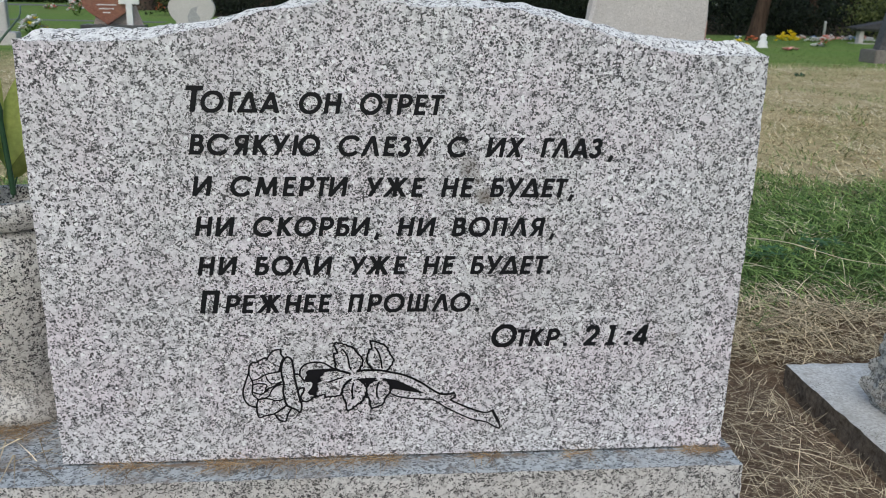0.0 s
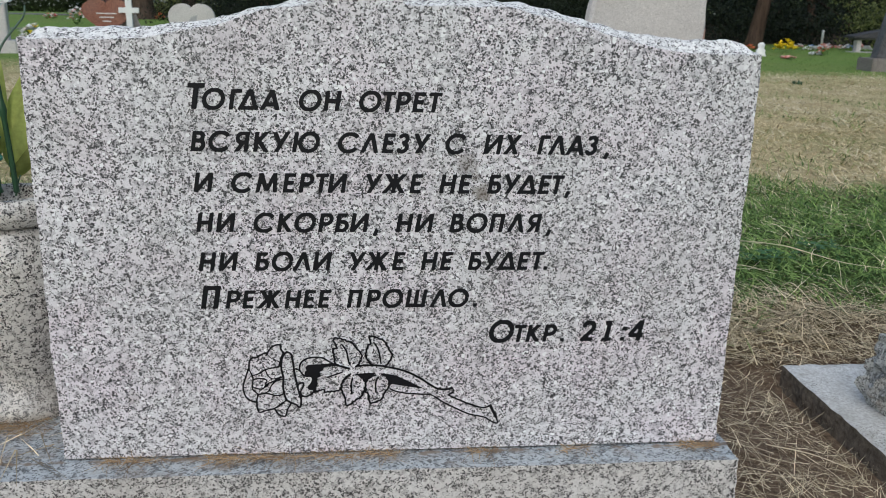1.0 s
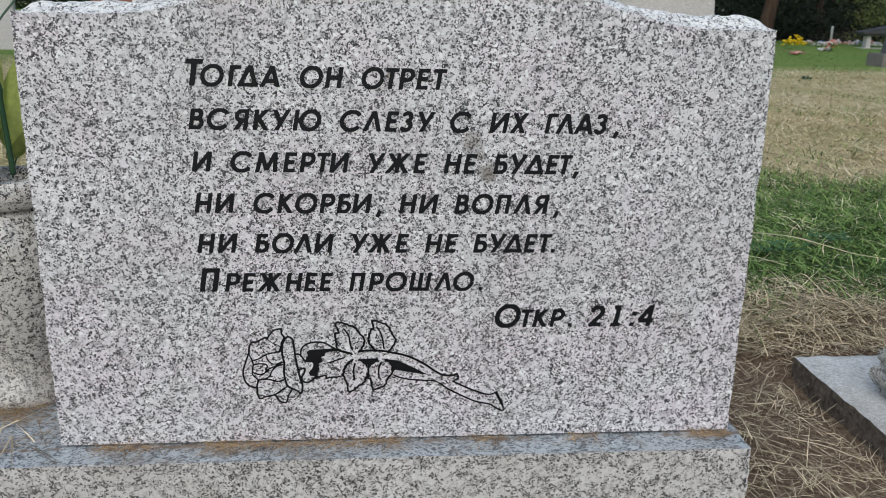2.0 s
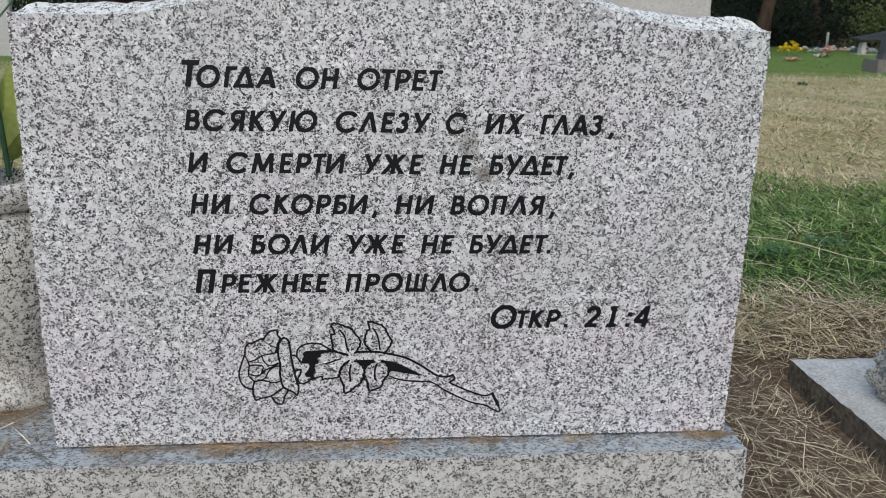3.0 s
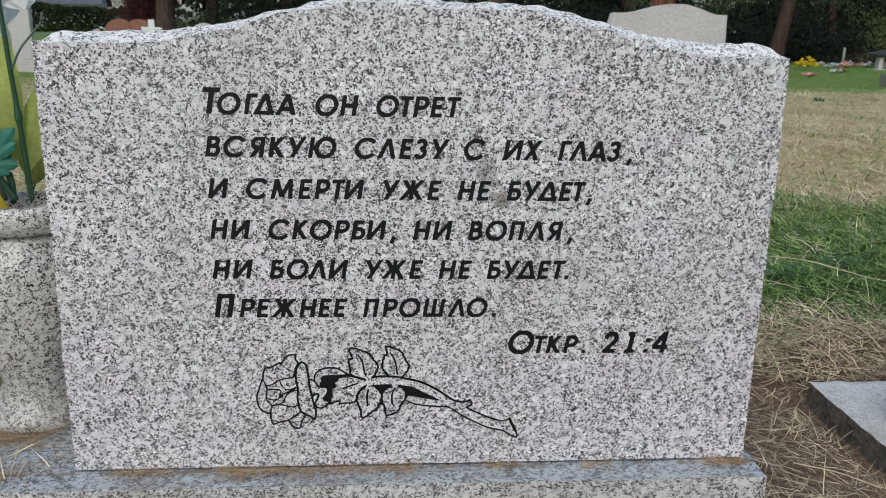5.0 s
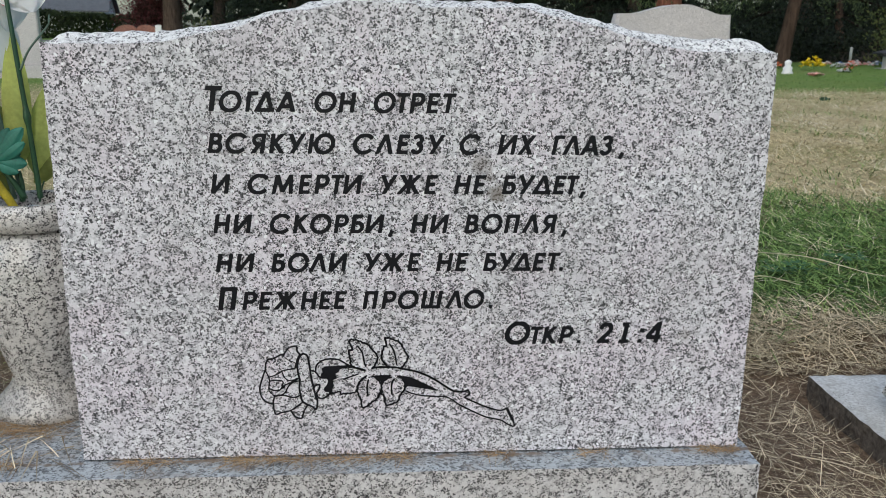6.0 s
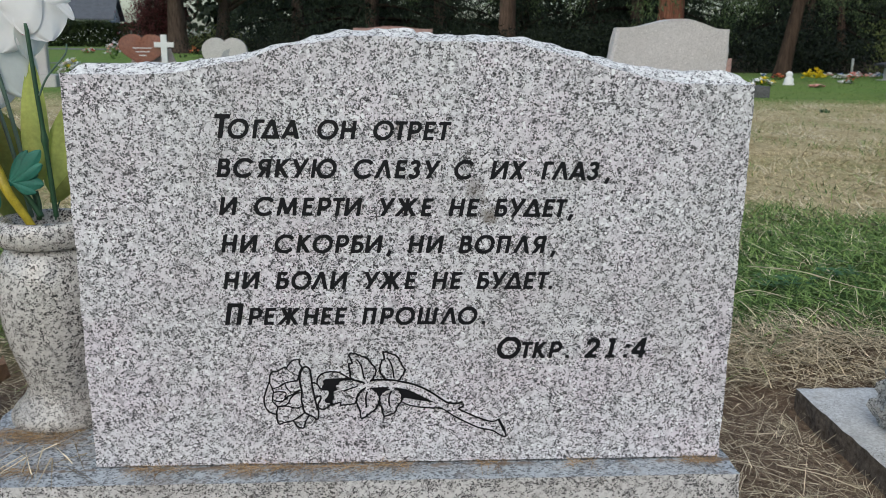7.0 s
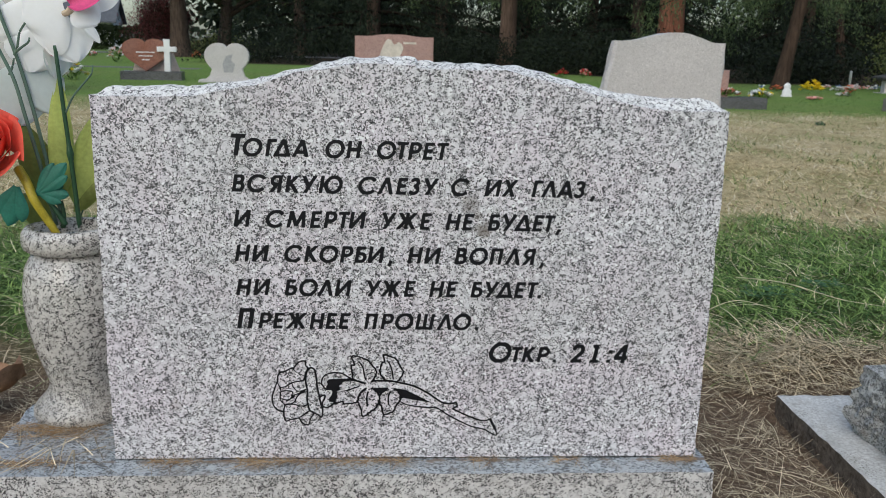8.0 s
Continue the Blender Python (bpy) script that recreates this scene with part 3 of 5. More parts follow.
for text, row, lefts in (
        ("Тогда", 0, "-220 -206.8 -180.5 -171.8 -149.3"), ("он", 0, "-109.4 -84.6"), ("отрет", 0, "-47.9 -23 -10.5 7.1 25.4"),
        ("всякую", 1, "-221.1 -202.7 -177.2 -157.8 -136.8 -117.7"), ("слезу", 1, "-70.2 -47.2 -24.4 -9 10"), ("с", 1, "42.9"),
        ("их", 1, "83.7 104.9"), ("глаз,", 1, "142 153.5 172.7 194.3 214.6"), ("и", 2, "-220.5"),
        ("смерти", 2, "-181.6 -157.2 -128.8 -112 -93.2 -81.6"), ("уже", 2, "-40.9 -24.5 5.2"), ("не", 2, "37.2 57.7"),
        ("будет,", 2, "89.4 108.2 121.7 145 160.6 174"), ("ни", 3, "-220.3 -199.8"),
        ("скорби,", 3, "-160.3 -136.1 -117.5 -92.4 -74.7 -58.5 -34.1"), ("ни", 3, "-9.1 11.5"),
        ("вопля,", 3, "49.4 68 92.8 112.4 134.2 155.9"), ("ни", 4, "-219.9 -199.1"), ("боли", 4, "-160.8 -142.8 -120.5 -99"),
        ("уже", 4, "-58.8 -42.9 -13"), ("не", 4, "18.7 39.7"), ("будет.", 4, "70.8 89.5 102.9 125.8 143.2 155.7"),
        ("Прежнее", 5, "-220.3 -193.8 -176.1 -160.5 -130.6 -110.7 -94.4"), ("прошло.", 5, "-62.5 -41.7 -23.5 1.9 29.1 49.9 77.9"),
        ("Откр.", 6, "97.3 127.2 140 159.4 179.9"), ("21:4", 6, "203.3 228.6 250.4 259.9")):
    word(text, row, lefts)

# ---- carved rose below the verse ----
def rose_spot(a, b, lift):
    return -0.18 + 0.001 * a, -0.0006 - lift, 0.18 + 0.001 * b


def soft(text, steps=5):
    """A soft line from 'a b a b ...'."""
    n = [float(k) for k in text.split()]
    return [(p.x, p.y) for p in smooth_line([(n[i], n[i + 1], 0) for i in range(0, len(n), 2)], steps)]


def inside(X, Z, ring):
    """Signed field of a filled ring."""
    edge = stroke_field(X, Z, ring + ring[:1], 0.0, False)
    odd = np.zeros(X.shape, bool)
    for (ax, az), (bx, bz) in zip(ring, ring[1:] + ring[:1]):
        if az != bz:
            odd ^= ((az > Z) != (bz > Z)) & (X < (bx - ax) * (Z - az) / (bz - az) + ax)
    return np.where(odd, -edge, edge)


def toothed(line, depth, pitch=5.5):
    """A leaf's edge with small forward teeth, cut finer than its line."""
    mid = np.mean(line, 0)
    out, run = [], 0.0
    for (ax, az), (bx, bz) in zip(line, line[1:]):
        n = math.hypot(bx - ax, bz - az)
        for k in range(max(1, int(n / 1.1))):
            u = k / max(1, int(n / 1.1))
            x, z = ax + (bx - ax) * u, az + (bz - az) * u
            dx, dz = x - mid[0], z - mid[1]
            r = math.hypot(dx, dz) or 1.0
            d = depth * (((run + n * u) / pitch) % 1.0 - 0.4)
            out.append((x + dx / r * d, z + dz / r * d))
        run += n
    return out + [line[-1]]


def carved(name, lines, fills, lift, label="", steps=5, teeth=0.0):
    lines = [(soft(s, steps), w) for s, w in lines]
    if teeth:
        lines[0] = (toothed(lines[0][0], teeth), lines[0][1])
    fills = [soft(s, 3) for s in fills]
    spots = [p for l, _ in lines for p in l] + [p for f in fills for p in f]
    lo, hi = np.min(spots, 0) - 4, np.max(spots, 0) + 4

    def field(X, Z):
        best = np.full(X.shape, 9.0)
        for l, w in lines:
            best = np.minimum(best, stroke_field(X, Z, l, 1.12 * w, False))
        for f in fills:
            best = np.minimum(best, inside(X, Z, f))
        return best
    me = filled(name, field, lo[0], hi[0], lo[1], hi[1], 0.45, INK, lambda a, b: rose_spot(a, b, lift))
    part(name, me, INK, headstone, label)


carved("carved_bloom", [
("7.9 76.2 8.9 85.1 11.5 89.2 17.6 90.5 25.9 95.2 29 94.3", 0.85),
    ("28.3 93.8 31.1 98.4 36 103.6 43.3 104.6 43.8 99.3 46.5 94.9 43.7 89 42.9 84.5 41.3 80.1", 0.9),
    ("28.3 93.8 32.8 89.1 38.9 86.2 42.3 83.9", 0.4),
    ("7.3 76 4 66.3 0.9 55.1 1.9 46.1 6.3 38.8 15.5 34.9", 0.85),
    ("7.9 76.2 10.7 69.5 12.1 63.4 10.7 54.9 11.9 50.4 16.9 45.3", 0.7),
    ("12.3 68.4 19.9 70.9 26.2 75.3 35.5 77.3 42.1 79", 0.7),
    ("12.1 63.4 18.7 64.4 25.2 63.7 27.3 60.9 25.4 57.8 28.6 56.4", 0.7),
    ("10.9 54.5 16.1 52.1 21.9 51.8 26.1 55.1 29.7 58.6 34.9 60.8 43.7 65.6", 0.75),
    ("26.2 74.4 28.6 68.1 33 64 38.8 64.3 42.9 66.5", 0.6),
    ("16.9 45.1 24.1 46.1 29.4 49.6 32.3 55.9 38 61.2 45.7 63.3", 0.75),
    ("16.9 44.7 23.7 45.7 29.3 45.3 38.5 43.1 46.8 45.7", 0.75),
    ("16.9 44.7 15.1 35.6 17.1 23 24.4 24.7 33.8 26.8 40.6 31.2 48.7 37.2", 0.85),
    ("50.4 96.1 54.8 93.4 56.6 85.4 57.6 75.4 59 65.3 61.1 54 63.3 42.6 64.9 37.6 63.4 27.8 58.9 31.3 53.7 33.7 48.7 37.2 46.4 44.1 45 54.3 45.8 64.4 44 73.4 43.9 84.5 46.6 92.2 50.4 96.1", 1.0),
    ("34.8 26.3 38.8 19.8 43.9 17.2 47 17.8 49.4 25.8 53.7 33.2", 0.85),
    ("59 75.4 63.7 73.7 67.1 68.5 71.2 66 76.3 65.9 78.3 62.2 76.5 57.1 73.1 52.6 75.1 50.1 78 49.6", 0.8),
    ("62 56.2 65 57.8 67.9 57.9 66.9 52.1 64.3 47.1 66.4 42.1 71.6 41.5 77.9 45.5 82.6 47.7", 0.9)],
    ["23.6 54.7 26.6 58.2 29.5 57.3 27.7 54.2 24.4 52.9", "65 42.6 63.9 47.1 65.4 43.7 66.2 41.2 64.4 36.7"], 0.0)
carved("carved_stem", [("63.7 72.8 64.7 80.8 69.6 86.3 78.9 89.1 89.2 88.2 97.3 83.6 103.5 79.7", 0.85),
    ("99.3 80.7 104.5 80 109.6 77.4 118.9 74.6", 1.0),
    ("127.3 77.3 136.6 78.3 153.3 77.6 160.6 76.1 176.3 72.5 188.9 67.5 201.6 60 212.3 52.3 220.9 47.3 231.5 46.6 236.8 48.4", 1.1),
    ("236.8 48.4 238.8 43.7 232.7 39.3", 0.9),
    ("232.7 39.3 244.6 33.2 257.6 27.2 270.7 22.7 277.1 22.6 282.4 24.8", 0.85),
    ("282.5 24.3 285.9 17.2 289.9 9.6", 1.5),
    ("289.9 9.6 291.3 1.6 282 5.6 275.4 10 258 14.3 242.7 21.7 227.6 30.1 213.5 39.6 201.8 41 184.9 42.5 172.2 45.5 165.9 48.4", 0.8)],
    ["70.4 77.4 74.6 80.2 84.9 80.5 99.3 80.7 113.8 76 99.3 78.9 91.4 77.7 88.9 74.2 85.5 71.1 86.3 67 82.1 63.5 82.8 57 81 51.3 82.6 47.2 77.9 45.7 78 49.6 73.5 51.9 76.1 57.1 78.3 62.2 76.3 65.9 71.2 66.2 69.2 70 71.5 73.1",
     "157.4 67.6 170 65.6 184.8 58.5 202.2 48.8 193.3 49.7 180.6 52.2 167.9 54.3 164.4 52 163.7 60 160.6 65.3",
     "127.8 68.1 149.1 68.6 142.8 63.8 138.6 57.5 136.5 62.1"], 0.0003)
carved("carved_leaf", [("120 74.5 111.7 77.4 99.3 78.9 91.4 77.7 88.9 74.2 85.1 70.7 86.3 67 82.1 63.5 82.8 57 80.6 51.4 83.2 47.9 90.5 49.4 92.5 46.8 103 47.5 108.2 49 111 55.3 114.6 63.2 120.9 68.2", 0.85),
    ("94.9 64.6 101.2 66.8 111.2 70.2", 0.8)], [], 0.0005, steps=4, teeth=1.5)
carved("carved_leaf", [("103.5 80.6 102.6 91.3 101.3 99.1 105.8 100.2 102.3 110.8 110.1 111.1 118.3 107.7 123.4 105.4 127.5 99.8 132.6 93.1 132.9 86.4 128.3 77.5", 0.95),
    ("111.6 104 116.5 96 118 86.7 120 79.9", 0.8)], [], 0.0007, steps=4, teeth=1.5)
carved("carved_leaf", [("144.9 78.6 139.8 85.9 138.4 93 140.9 102.3 143.8 105.3 142.4 113.3 151.3 111.4 158.5 107.8 162.6 100.4 164.7 95.9 167.6 91.4 165.8 84.8 160.6 78.1", 0.95),
    ("147.1 106.2 151.2 99.5 153.7 90.5 154.9 81.1", 0.8)], [], 0.0009, steps=4, teeth=1.5)
carved("carved_leaf", [("119.9 67.6 112.5 59.8 110.4 53.1 111.3 47.4 114.6 38.2 114.9 31.3 118.4 29.6 125.9 35.7 133.2 41.2 136.5 50.3 137.7 56 134.4 62.8 127.4 67.7", 0.95),
    ("123 63 121.4 55.1 122.2 43.7", 0.9)], [], 0.0011, steps=4, teeth=1.5)
carved("carved_leaf", [("149.1 66.8 140.7 62 138.2 55.9 138.1 46.8 141 42.2 142.7 32.3 149 32.9 156.4 37.3 159.5 45.3 164.2 52 163.7 60 159.5 65.7 156.4 67.2", 0.95),
    ("151.6 63.6 149.1 55.7 149.4 45.5", 0.9)], [], 0.0013, steps=4, teeth=1.5)


# ---- granite vase ----
vase = thing("flower_vase", "polished speckled granite flower vase standing on the base", "vase", (-0.471, 0.158, BASE_TOP))
foot = [(0.066, 0.0), (0.069, 0.004), (0.069, 0.012), (0.064, 0.020), (0.052, 0.032), (0.046, 0.044), (0.0455, 0.050)]
body = [(0.0455, 0.050), (0.046, 0.056), (0.052, 0.075), (0.061, 0.105), (0.0675, 0.14), (0.070, 0.17), (0.069, 0.195), (0.0645, 0.22), (0.056, 0.236), (0.052, 0.2405), (0.045, 0.2405), (0.044, 0.16)]
rim = [(0.046, 0.2415), (0.053, 0.2415), (0.058, 0.243), (0.064, 0.247), (0.0665, 0.256), (0.065, 0.268), (0.060, 0.275), (0.052, 0.276), (0.047, 0.272), (0.046, 0.245)]


def open_ended(profile, keep_top=False):
    bm = turned(profile, 72)
    caps = [f for f in bm.faces if len(f.verts) > 4]
    bmesh.ops.delete(bm, geom=[f for f in caps if not (keep_top and f.calc_center_median().z > 0.1)], context="FACES_ONLY")
    return bm


part("vase_foot", open_ended(foot), SOILED, vase, smooth=True)
part("vase_body", open_ended(body, True), POLISHED, vase, smooth=True)
part("vase_rim", open_ended(rim), POLISHED, vase, smooth=True)

# ---- silk flowers in the vase ----
def sheet(base, tip, width, face=(0.1, -1, 0.15), cup=0.12, curl=0.1, ruffle=0.04, power=0.75, seed=0, n=10):
    """One petal or leaf between base and tip, hollowed and curled."""
    B, T = Vector(base), Vector(tip)
    L = (T - B).length
    d = (T - B).normalized()
    N = Vector(face).normalized()
    s = d.cross(N).normalized()
    N = s.cross(d).normalized()
    bm = bmesh.new()
    grid = []
    for i in range(n + 1):
        u = i / n
        w = width * 0.5 * max(0.03, math.sin(math.pi * (0.04 + 0.95 * u ** power))) ** 0.65
        row = []
        for j in range(n + 1):
            v = 2 * j / n - 1
            r = ruffle * L * math.sin(9 * v + 5 * u + seed) * u * abs(v)
            row.append(bm.verts.new(B + d * L * u + s * w * v + N * (-cup * width * v * v - curl * L * u * u + r)))
        grid.append(row)
    for i in range(n):
        for j in range(n):
            bm.faces.new([grid[i][j], grid[i][j + 1], grid[i + 1][j + 1], grid[i + 1][j]])
    return bm


def lobed(base, tip, width, seed=0):
    """A leaf of three rounded, ruffled lobes."""
    B, T = Vector(base), Vector(tip)
    d = T - B
    s = d.cross(Vector((0, -1, 0.2))).normalized() * width
    whole = bmesh.new()
    for k, (reach, off, w) in enumerate(((1.0, 0.0, 0.62), (0.80, 0.62, 0.5), (0.80, -0.62, 0.5))):
        lobe = sheet(B + s * off * 0.08, B + d * reach + s * off, width * w * 1.5, (0.15 + 0.2 * off, -1, 0.25), 0.15, 0.12, 0.015, 1.6, seed + k)
        me = bpy.data.meshes.new("lobe")
        lobe.to_mesh(me)
        whole.from_mesh(me)
        lobe.free()
        bpy.data.meshes.remove(me)
    return whole


orchid = thing("silk_orchid", "white silk orchid spray with magenta lips in the granite vase", "artificial flower")
for base, tip, width, face, curl in (
        ((-0.461, 0.163, 0.714), (-0.519, 0.163, 0.697), 0.085, (0.1, -1, 0.1), 0.10), ((-0.469, 0.171, 0.697), (-0.452, 0.167, 0.645), 0.050, (0.2, -1, 0.2), 0.15),
        ((-0.463, 0.169, 0.720), (-0.491, 0.169, 0.782), 0.075, (0, -1, 0.1), 0.05), ((-0.454, 0.163, 0.724), (-0.391, 0.173, 0.774), 0.060, (0.1, -1, 0.0), 0.1),
        ((-0.446, 0.157, 0.717), (-0.417, 0.153, 0.698), 0.034, (0.2, -1, 0.3), 0.25), ((-0.435, 0.157, 0.697), (-0.416, 0.159, 0.671), 0.010, (0.4, -1, 0.2), 0.2),
        ((-0.549, 0.183, 0.713), (-0.519, 0.179, 0.680), 0.062, (-0.2, -1, 0.2), 0.1), ((-0.550, 0.183, 0.725), (-0.597, 0.181, 0.697), 0.075, (0, -1, 0), 0.1), ((-0.553, 0.185, 0.729), (-0.530, 0.185, 0.775), 0.07, (0, -1, 0), 0.1),
        ((-0.511, 0.179, 0.683), (-0.520, 0.177, 0.629), 0.060, (-0.1, -1, 0.1), 0.08), ((-0.522, 0.189, 0.641), (-0.496, 0.185, 0.574), 0.048, (0.2, -1, 0.1), 0.06), ((-0.532, 0.193, 0.636), (-0.558, 0.193, 0.552), 0.060, (0, -1, 0.1), 0.06),
        ((-0.566, 0.197, 0.627), (-0.568, 0.195, 0.568), 0.050, (0, -1, 0.1), 0.06), ((-0.470, 0.177, 0.682), (-0.486, 0.181, 0.620), 0.030, (0.5, -1, 0.1), 0.1)):
    part("petal", sheet(base, tip, width * 1.3, face, 0.07, curl, 0.045, 0.9, len(orchid.children), 14), PETAL_SHEER if tip[2] < 0.625 else PETAL_WHITE, orchid, smooth=True)
part("lip", sheet((-0.450, 0.155, 0.717), (-0.408, 0.149, 0.733), 0.036, (0.1, -1, 0.5), -0.2, 0.2, 0.05, 0.9, 3), PETAL_PINK, orchid, "magenta lip", smooth=True)
part("lip", sheet((-0.491, 0.175, 0.668), (-0.485, 0.173, 0.651), 0.014, (0.1, -1, 0.1), 0.2, 0.2), PETAL_PINK, orchid, "magenta lip", smooth=True)
part("column", tube([(-0.460, 0.159, 0.706), (-0.453, 0.155, 0.708), (-0.449, 0.154, 0.712)], 0.004, 0.005), plain("cream silk", (0.62, 0.50, 0.36), 0.6), orchid)
part("stem", tube([(-0.464, 0.167, 0.421), (-0.465, 0.167, 0.444), (-0.467, 0.166, 0.490), (-0.469, 0.165, 0.532), (-0.472, 0.164, 0.582), (-0.475, 0.165, 0.628), (-0.478, 0.167, 0.665)], 0.0034, 0.0025, 10, 8, (0.46,)), STEM_DARK, orchid, "dark green jointed stem", smooth=True)
part("tendril", tube([(-0.469, 0.163, 0.577), (-0.457, 0.161, 0.599), (-0.439, 0.159, 0.619), (-0.430, 0.159, 0.630), (-0.428, 0.159, 0.641)], 0.0015, 0.0010), STEM_GREY, orchid, smooth=True)
part("stem", tube([(-0.489, 0.183, 0.417), (-0.502, 0.185, 0.471), (-0.518, 0.183, 0.569), (-0.532, 0.181, 0.639), (-0.546, 0.179, 0.690), (-0.555, 0.179, 0.721)], 0.0030, 0.0024, 8), STEM_GREY, orchid, smooth=True)
part("stem", tube([(-0.500, 0.179, 0.418), (-0.512, 0.175, 0.496), (-0.526, 0.171, 0.570), (-0.537, 0.171, 0.620), (-0.556, 0.171, 0.666)], 0.0030, 0.0024, 8), STEM_GREY, orchid, smooth=True)
part("twig", tube([(-0.534, 0.173, 0.651), (-0.528, 0.171, 0.663), (-0.523, 0.169, 0.680), (-0.514, 0.167, 0.693)], 0.0018, 0.0014), STEM_GREY, orchid, smooth=True)
part("twig", tube([(-0.534, 0.173, 0.653), (-0.522, 0.171, 0.662), (-0.513, 0.169, 0.668), (-0.510, 0.167, 0.674)], 0.0018, 0.0013), STEM_GREY, orchid, smooth=True)
part("twig", tube([(-0.543, 0.173, 0.625), (-0.537, 0.171, 0.636), (-0.533, 0.169, 0.647)], 0.0018, 0.0013), STEM_GREY, orchid, smooth=True)
for base, tip, width, mat, d in (
        ((-0.488, 0.175, 0.462), (-0.485, 0.179, 0.621), 0.034, LEAF_LIME, 0), ((-0.470, 0.185, 0.440), (-0.433, 0.189, 0.580), 0.055, LEAF_LIME, 1), ((-0.502, 0.183, 0.456), (-0.548, 0.189, 0.561), 0.050, LEAF_OLIVE, 2),
        ((-0.476, 0.183, 0.437), (-0.429, 0.185, 0.487), 0.022, LEAF_OLIVE, 3), ((-0.507, 0.179, 0.422), (-0.553, 0.183, 0.460), 0.045, LEAF_OLIVE, 4)):
    part("leaf", sheet(base, tip, width, (0.15, -1, 0.1), 0.2, 0.08, 0.02, 0.8, d), mat, orchid, "broad yellow-green leaf", smooth=True)

rose = thing("silk_rose", "coral red silk rose with yellow stem in the granite vase", "artificial flower")
C, axis = Vector((-0.567, 0.143, 0.533)), Vector((-0.22, -0.86, 0.42)).normalized()
e1 = axis.cross(Vector((0, 0, 1))).normalized()
e2 = e1.cross(axis)
rnd = random.Random(5)


def rose_petal(q, half, R, H, flare, seed):
    """One petal: a rounded shell wrapped about the rose's axis, its lip rolled outwards."""
    bm = bmesh.new()
    grid = []
    for i in range(15):
        u = i / 14
        row = []
        for k in range(15):
            v = 2 * k / 14 - 1
            a0 = q + v * half * (0.35 + 0.65 * math.sin(math.pi / 2 * min(1, 1.4 * u)))
            top = 1 - 0.30 * abs(v) ** 3
            r = R * (0.22 + 0.78 * math.sin(u * math.pi / 2)) * (1 + 0.07 * v) + flare * R * u ** 5 + 0.0008 * math.sin(5 * v + seed) * u
            h = H * (u * top - 0.35 * flare * u ** 6)
            row.append(bm.verts.new(C - axis * 0.026 + (math.cos(a0) * e1 + math.sin(a0) * e2) * r + axis * h))
        grid.append(row)
    for i in range(14):
        for k in range(14):
            bm.faces.new([grid[i][k], grid[i][k + 1], grid[i + 1][k + 1], grid[i + 1][k]])
    return bm


for count, R, H, flare, turn in ((3, 0.009, 0.054, 0.0, 0.0), (3, 0.0155, 0.053, 0.05, 0.7), (3, 0.0225, 0.051, 0.08, 1.5), (4, 0.030, 0.047, 0.12, 0.4), (4, 0.0365, 0.041, 0.16, 1.1), (5, 0.0415, 0.032, 0.22, 0.2)):
    for i in range(count):
        q = math.tau * (i + rnd.uniform(-0.1, 0.1)) / count + turn
        part("petal", rose_petal(q, 1.35 * math.pi / count, R * rnd.uniform(0.96, 1.04), H * rnd.uniform(0.94, 1.05), flare, i + turn), PETAL_RED, rose, smooth=True)
part("stem", tube([(-0.490, 0.159, 0.404), (-0.497, 0.155, 0.422), (-0.504, 0.153, 0.435), (-0.515, 0.149, 0.459), (-0.526, 0.156, 0.482), (-0.540, 0.166, 0.500)], 0.0050, 0.0064, 10, 6, ()), STEM_YELLOW, rose, "yellow plastic stem", smooth=True)
part("leaf", lobed((-0.515, 0.155, 0.465), (-0.474, 0.153, 0.509), 0.021, 1), LEAF_TEAL, rose, "blue-green lobed leaf", smooth=True)
part("leaf", lobed((-0.514, 0.155, 0.471), (-0.473, 0.155, 0.466), 0.019, 2), LEAF_TEAL, rose, "blue-green lobed leaf", smooth=True)
part("leaf", lobed((-0.534, 0.141, 0.479), (-0.551, 0.137, 0.424), 0.028, 3), LEAF_TEAL, rose, "blue-green lobed leaf", smooth=True)
part("sprig", tube([(-0.482, 0.165, 0.421), (-0.493, 0.163, 0.443), (-0.504, 0.161, 0.459)], 0.0042, 0.0028), STEM_DARK, rose, smooth=True)
part("sprig", tube([(-0.487, 0.169, 0.417), (-0.485, 0.169, 0.436), (-0.487, 0.169, 0.455)], 0.0038, 0.0024), STEM_DARK, rose, smooth=True)
part("sprig", tube([(-0.467, 0.171, 0.416), (-0.463, 0.171, 0.432), (-0.459, 0.171, 0.442)], 0.0014, 0.0008), STEM_DARK, rose, smooth=True)


# ---- neighbouring grave: slab and rock-faced stone ----
slab = thing("grave_slab", "weathered pale concrete grave slab set in the soil", "slab")


def slab_point(u, v, w):
    x, y, z = 0.766 + 1.45 * u + 0.012 * (1 - u) * v, -0.35 + 0.925 * v, -0.11 + 0.10 * w
    edge = 1 - smoothstep(0, 0.02, min(u, v, 1 - u, 1 - v))
    return x + edge * 0.004 * wobble(x, y, z, 22), y + edge * 0.004 * wobble(y, x, z, 22), z - edge * w * 0.003 * (1 + wobble(x, y, 3, 40))


bm = lattice_box(90, 60, 8, slab_point)
bm.normal_update()
# faces that do not point up take the darker concrete
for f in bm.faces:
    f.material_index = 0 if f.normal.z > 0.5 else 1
part("slab_body", bm, [CONCRETE, DARK_CONCRETE], slab)
block = thing("rock_faced_stone", "rock-faced grey granite block standing on the concrete slab", "gravestone")


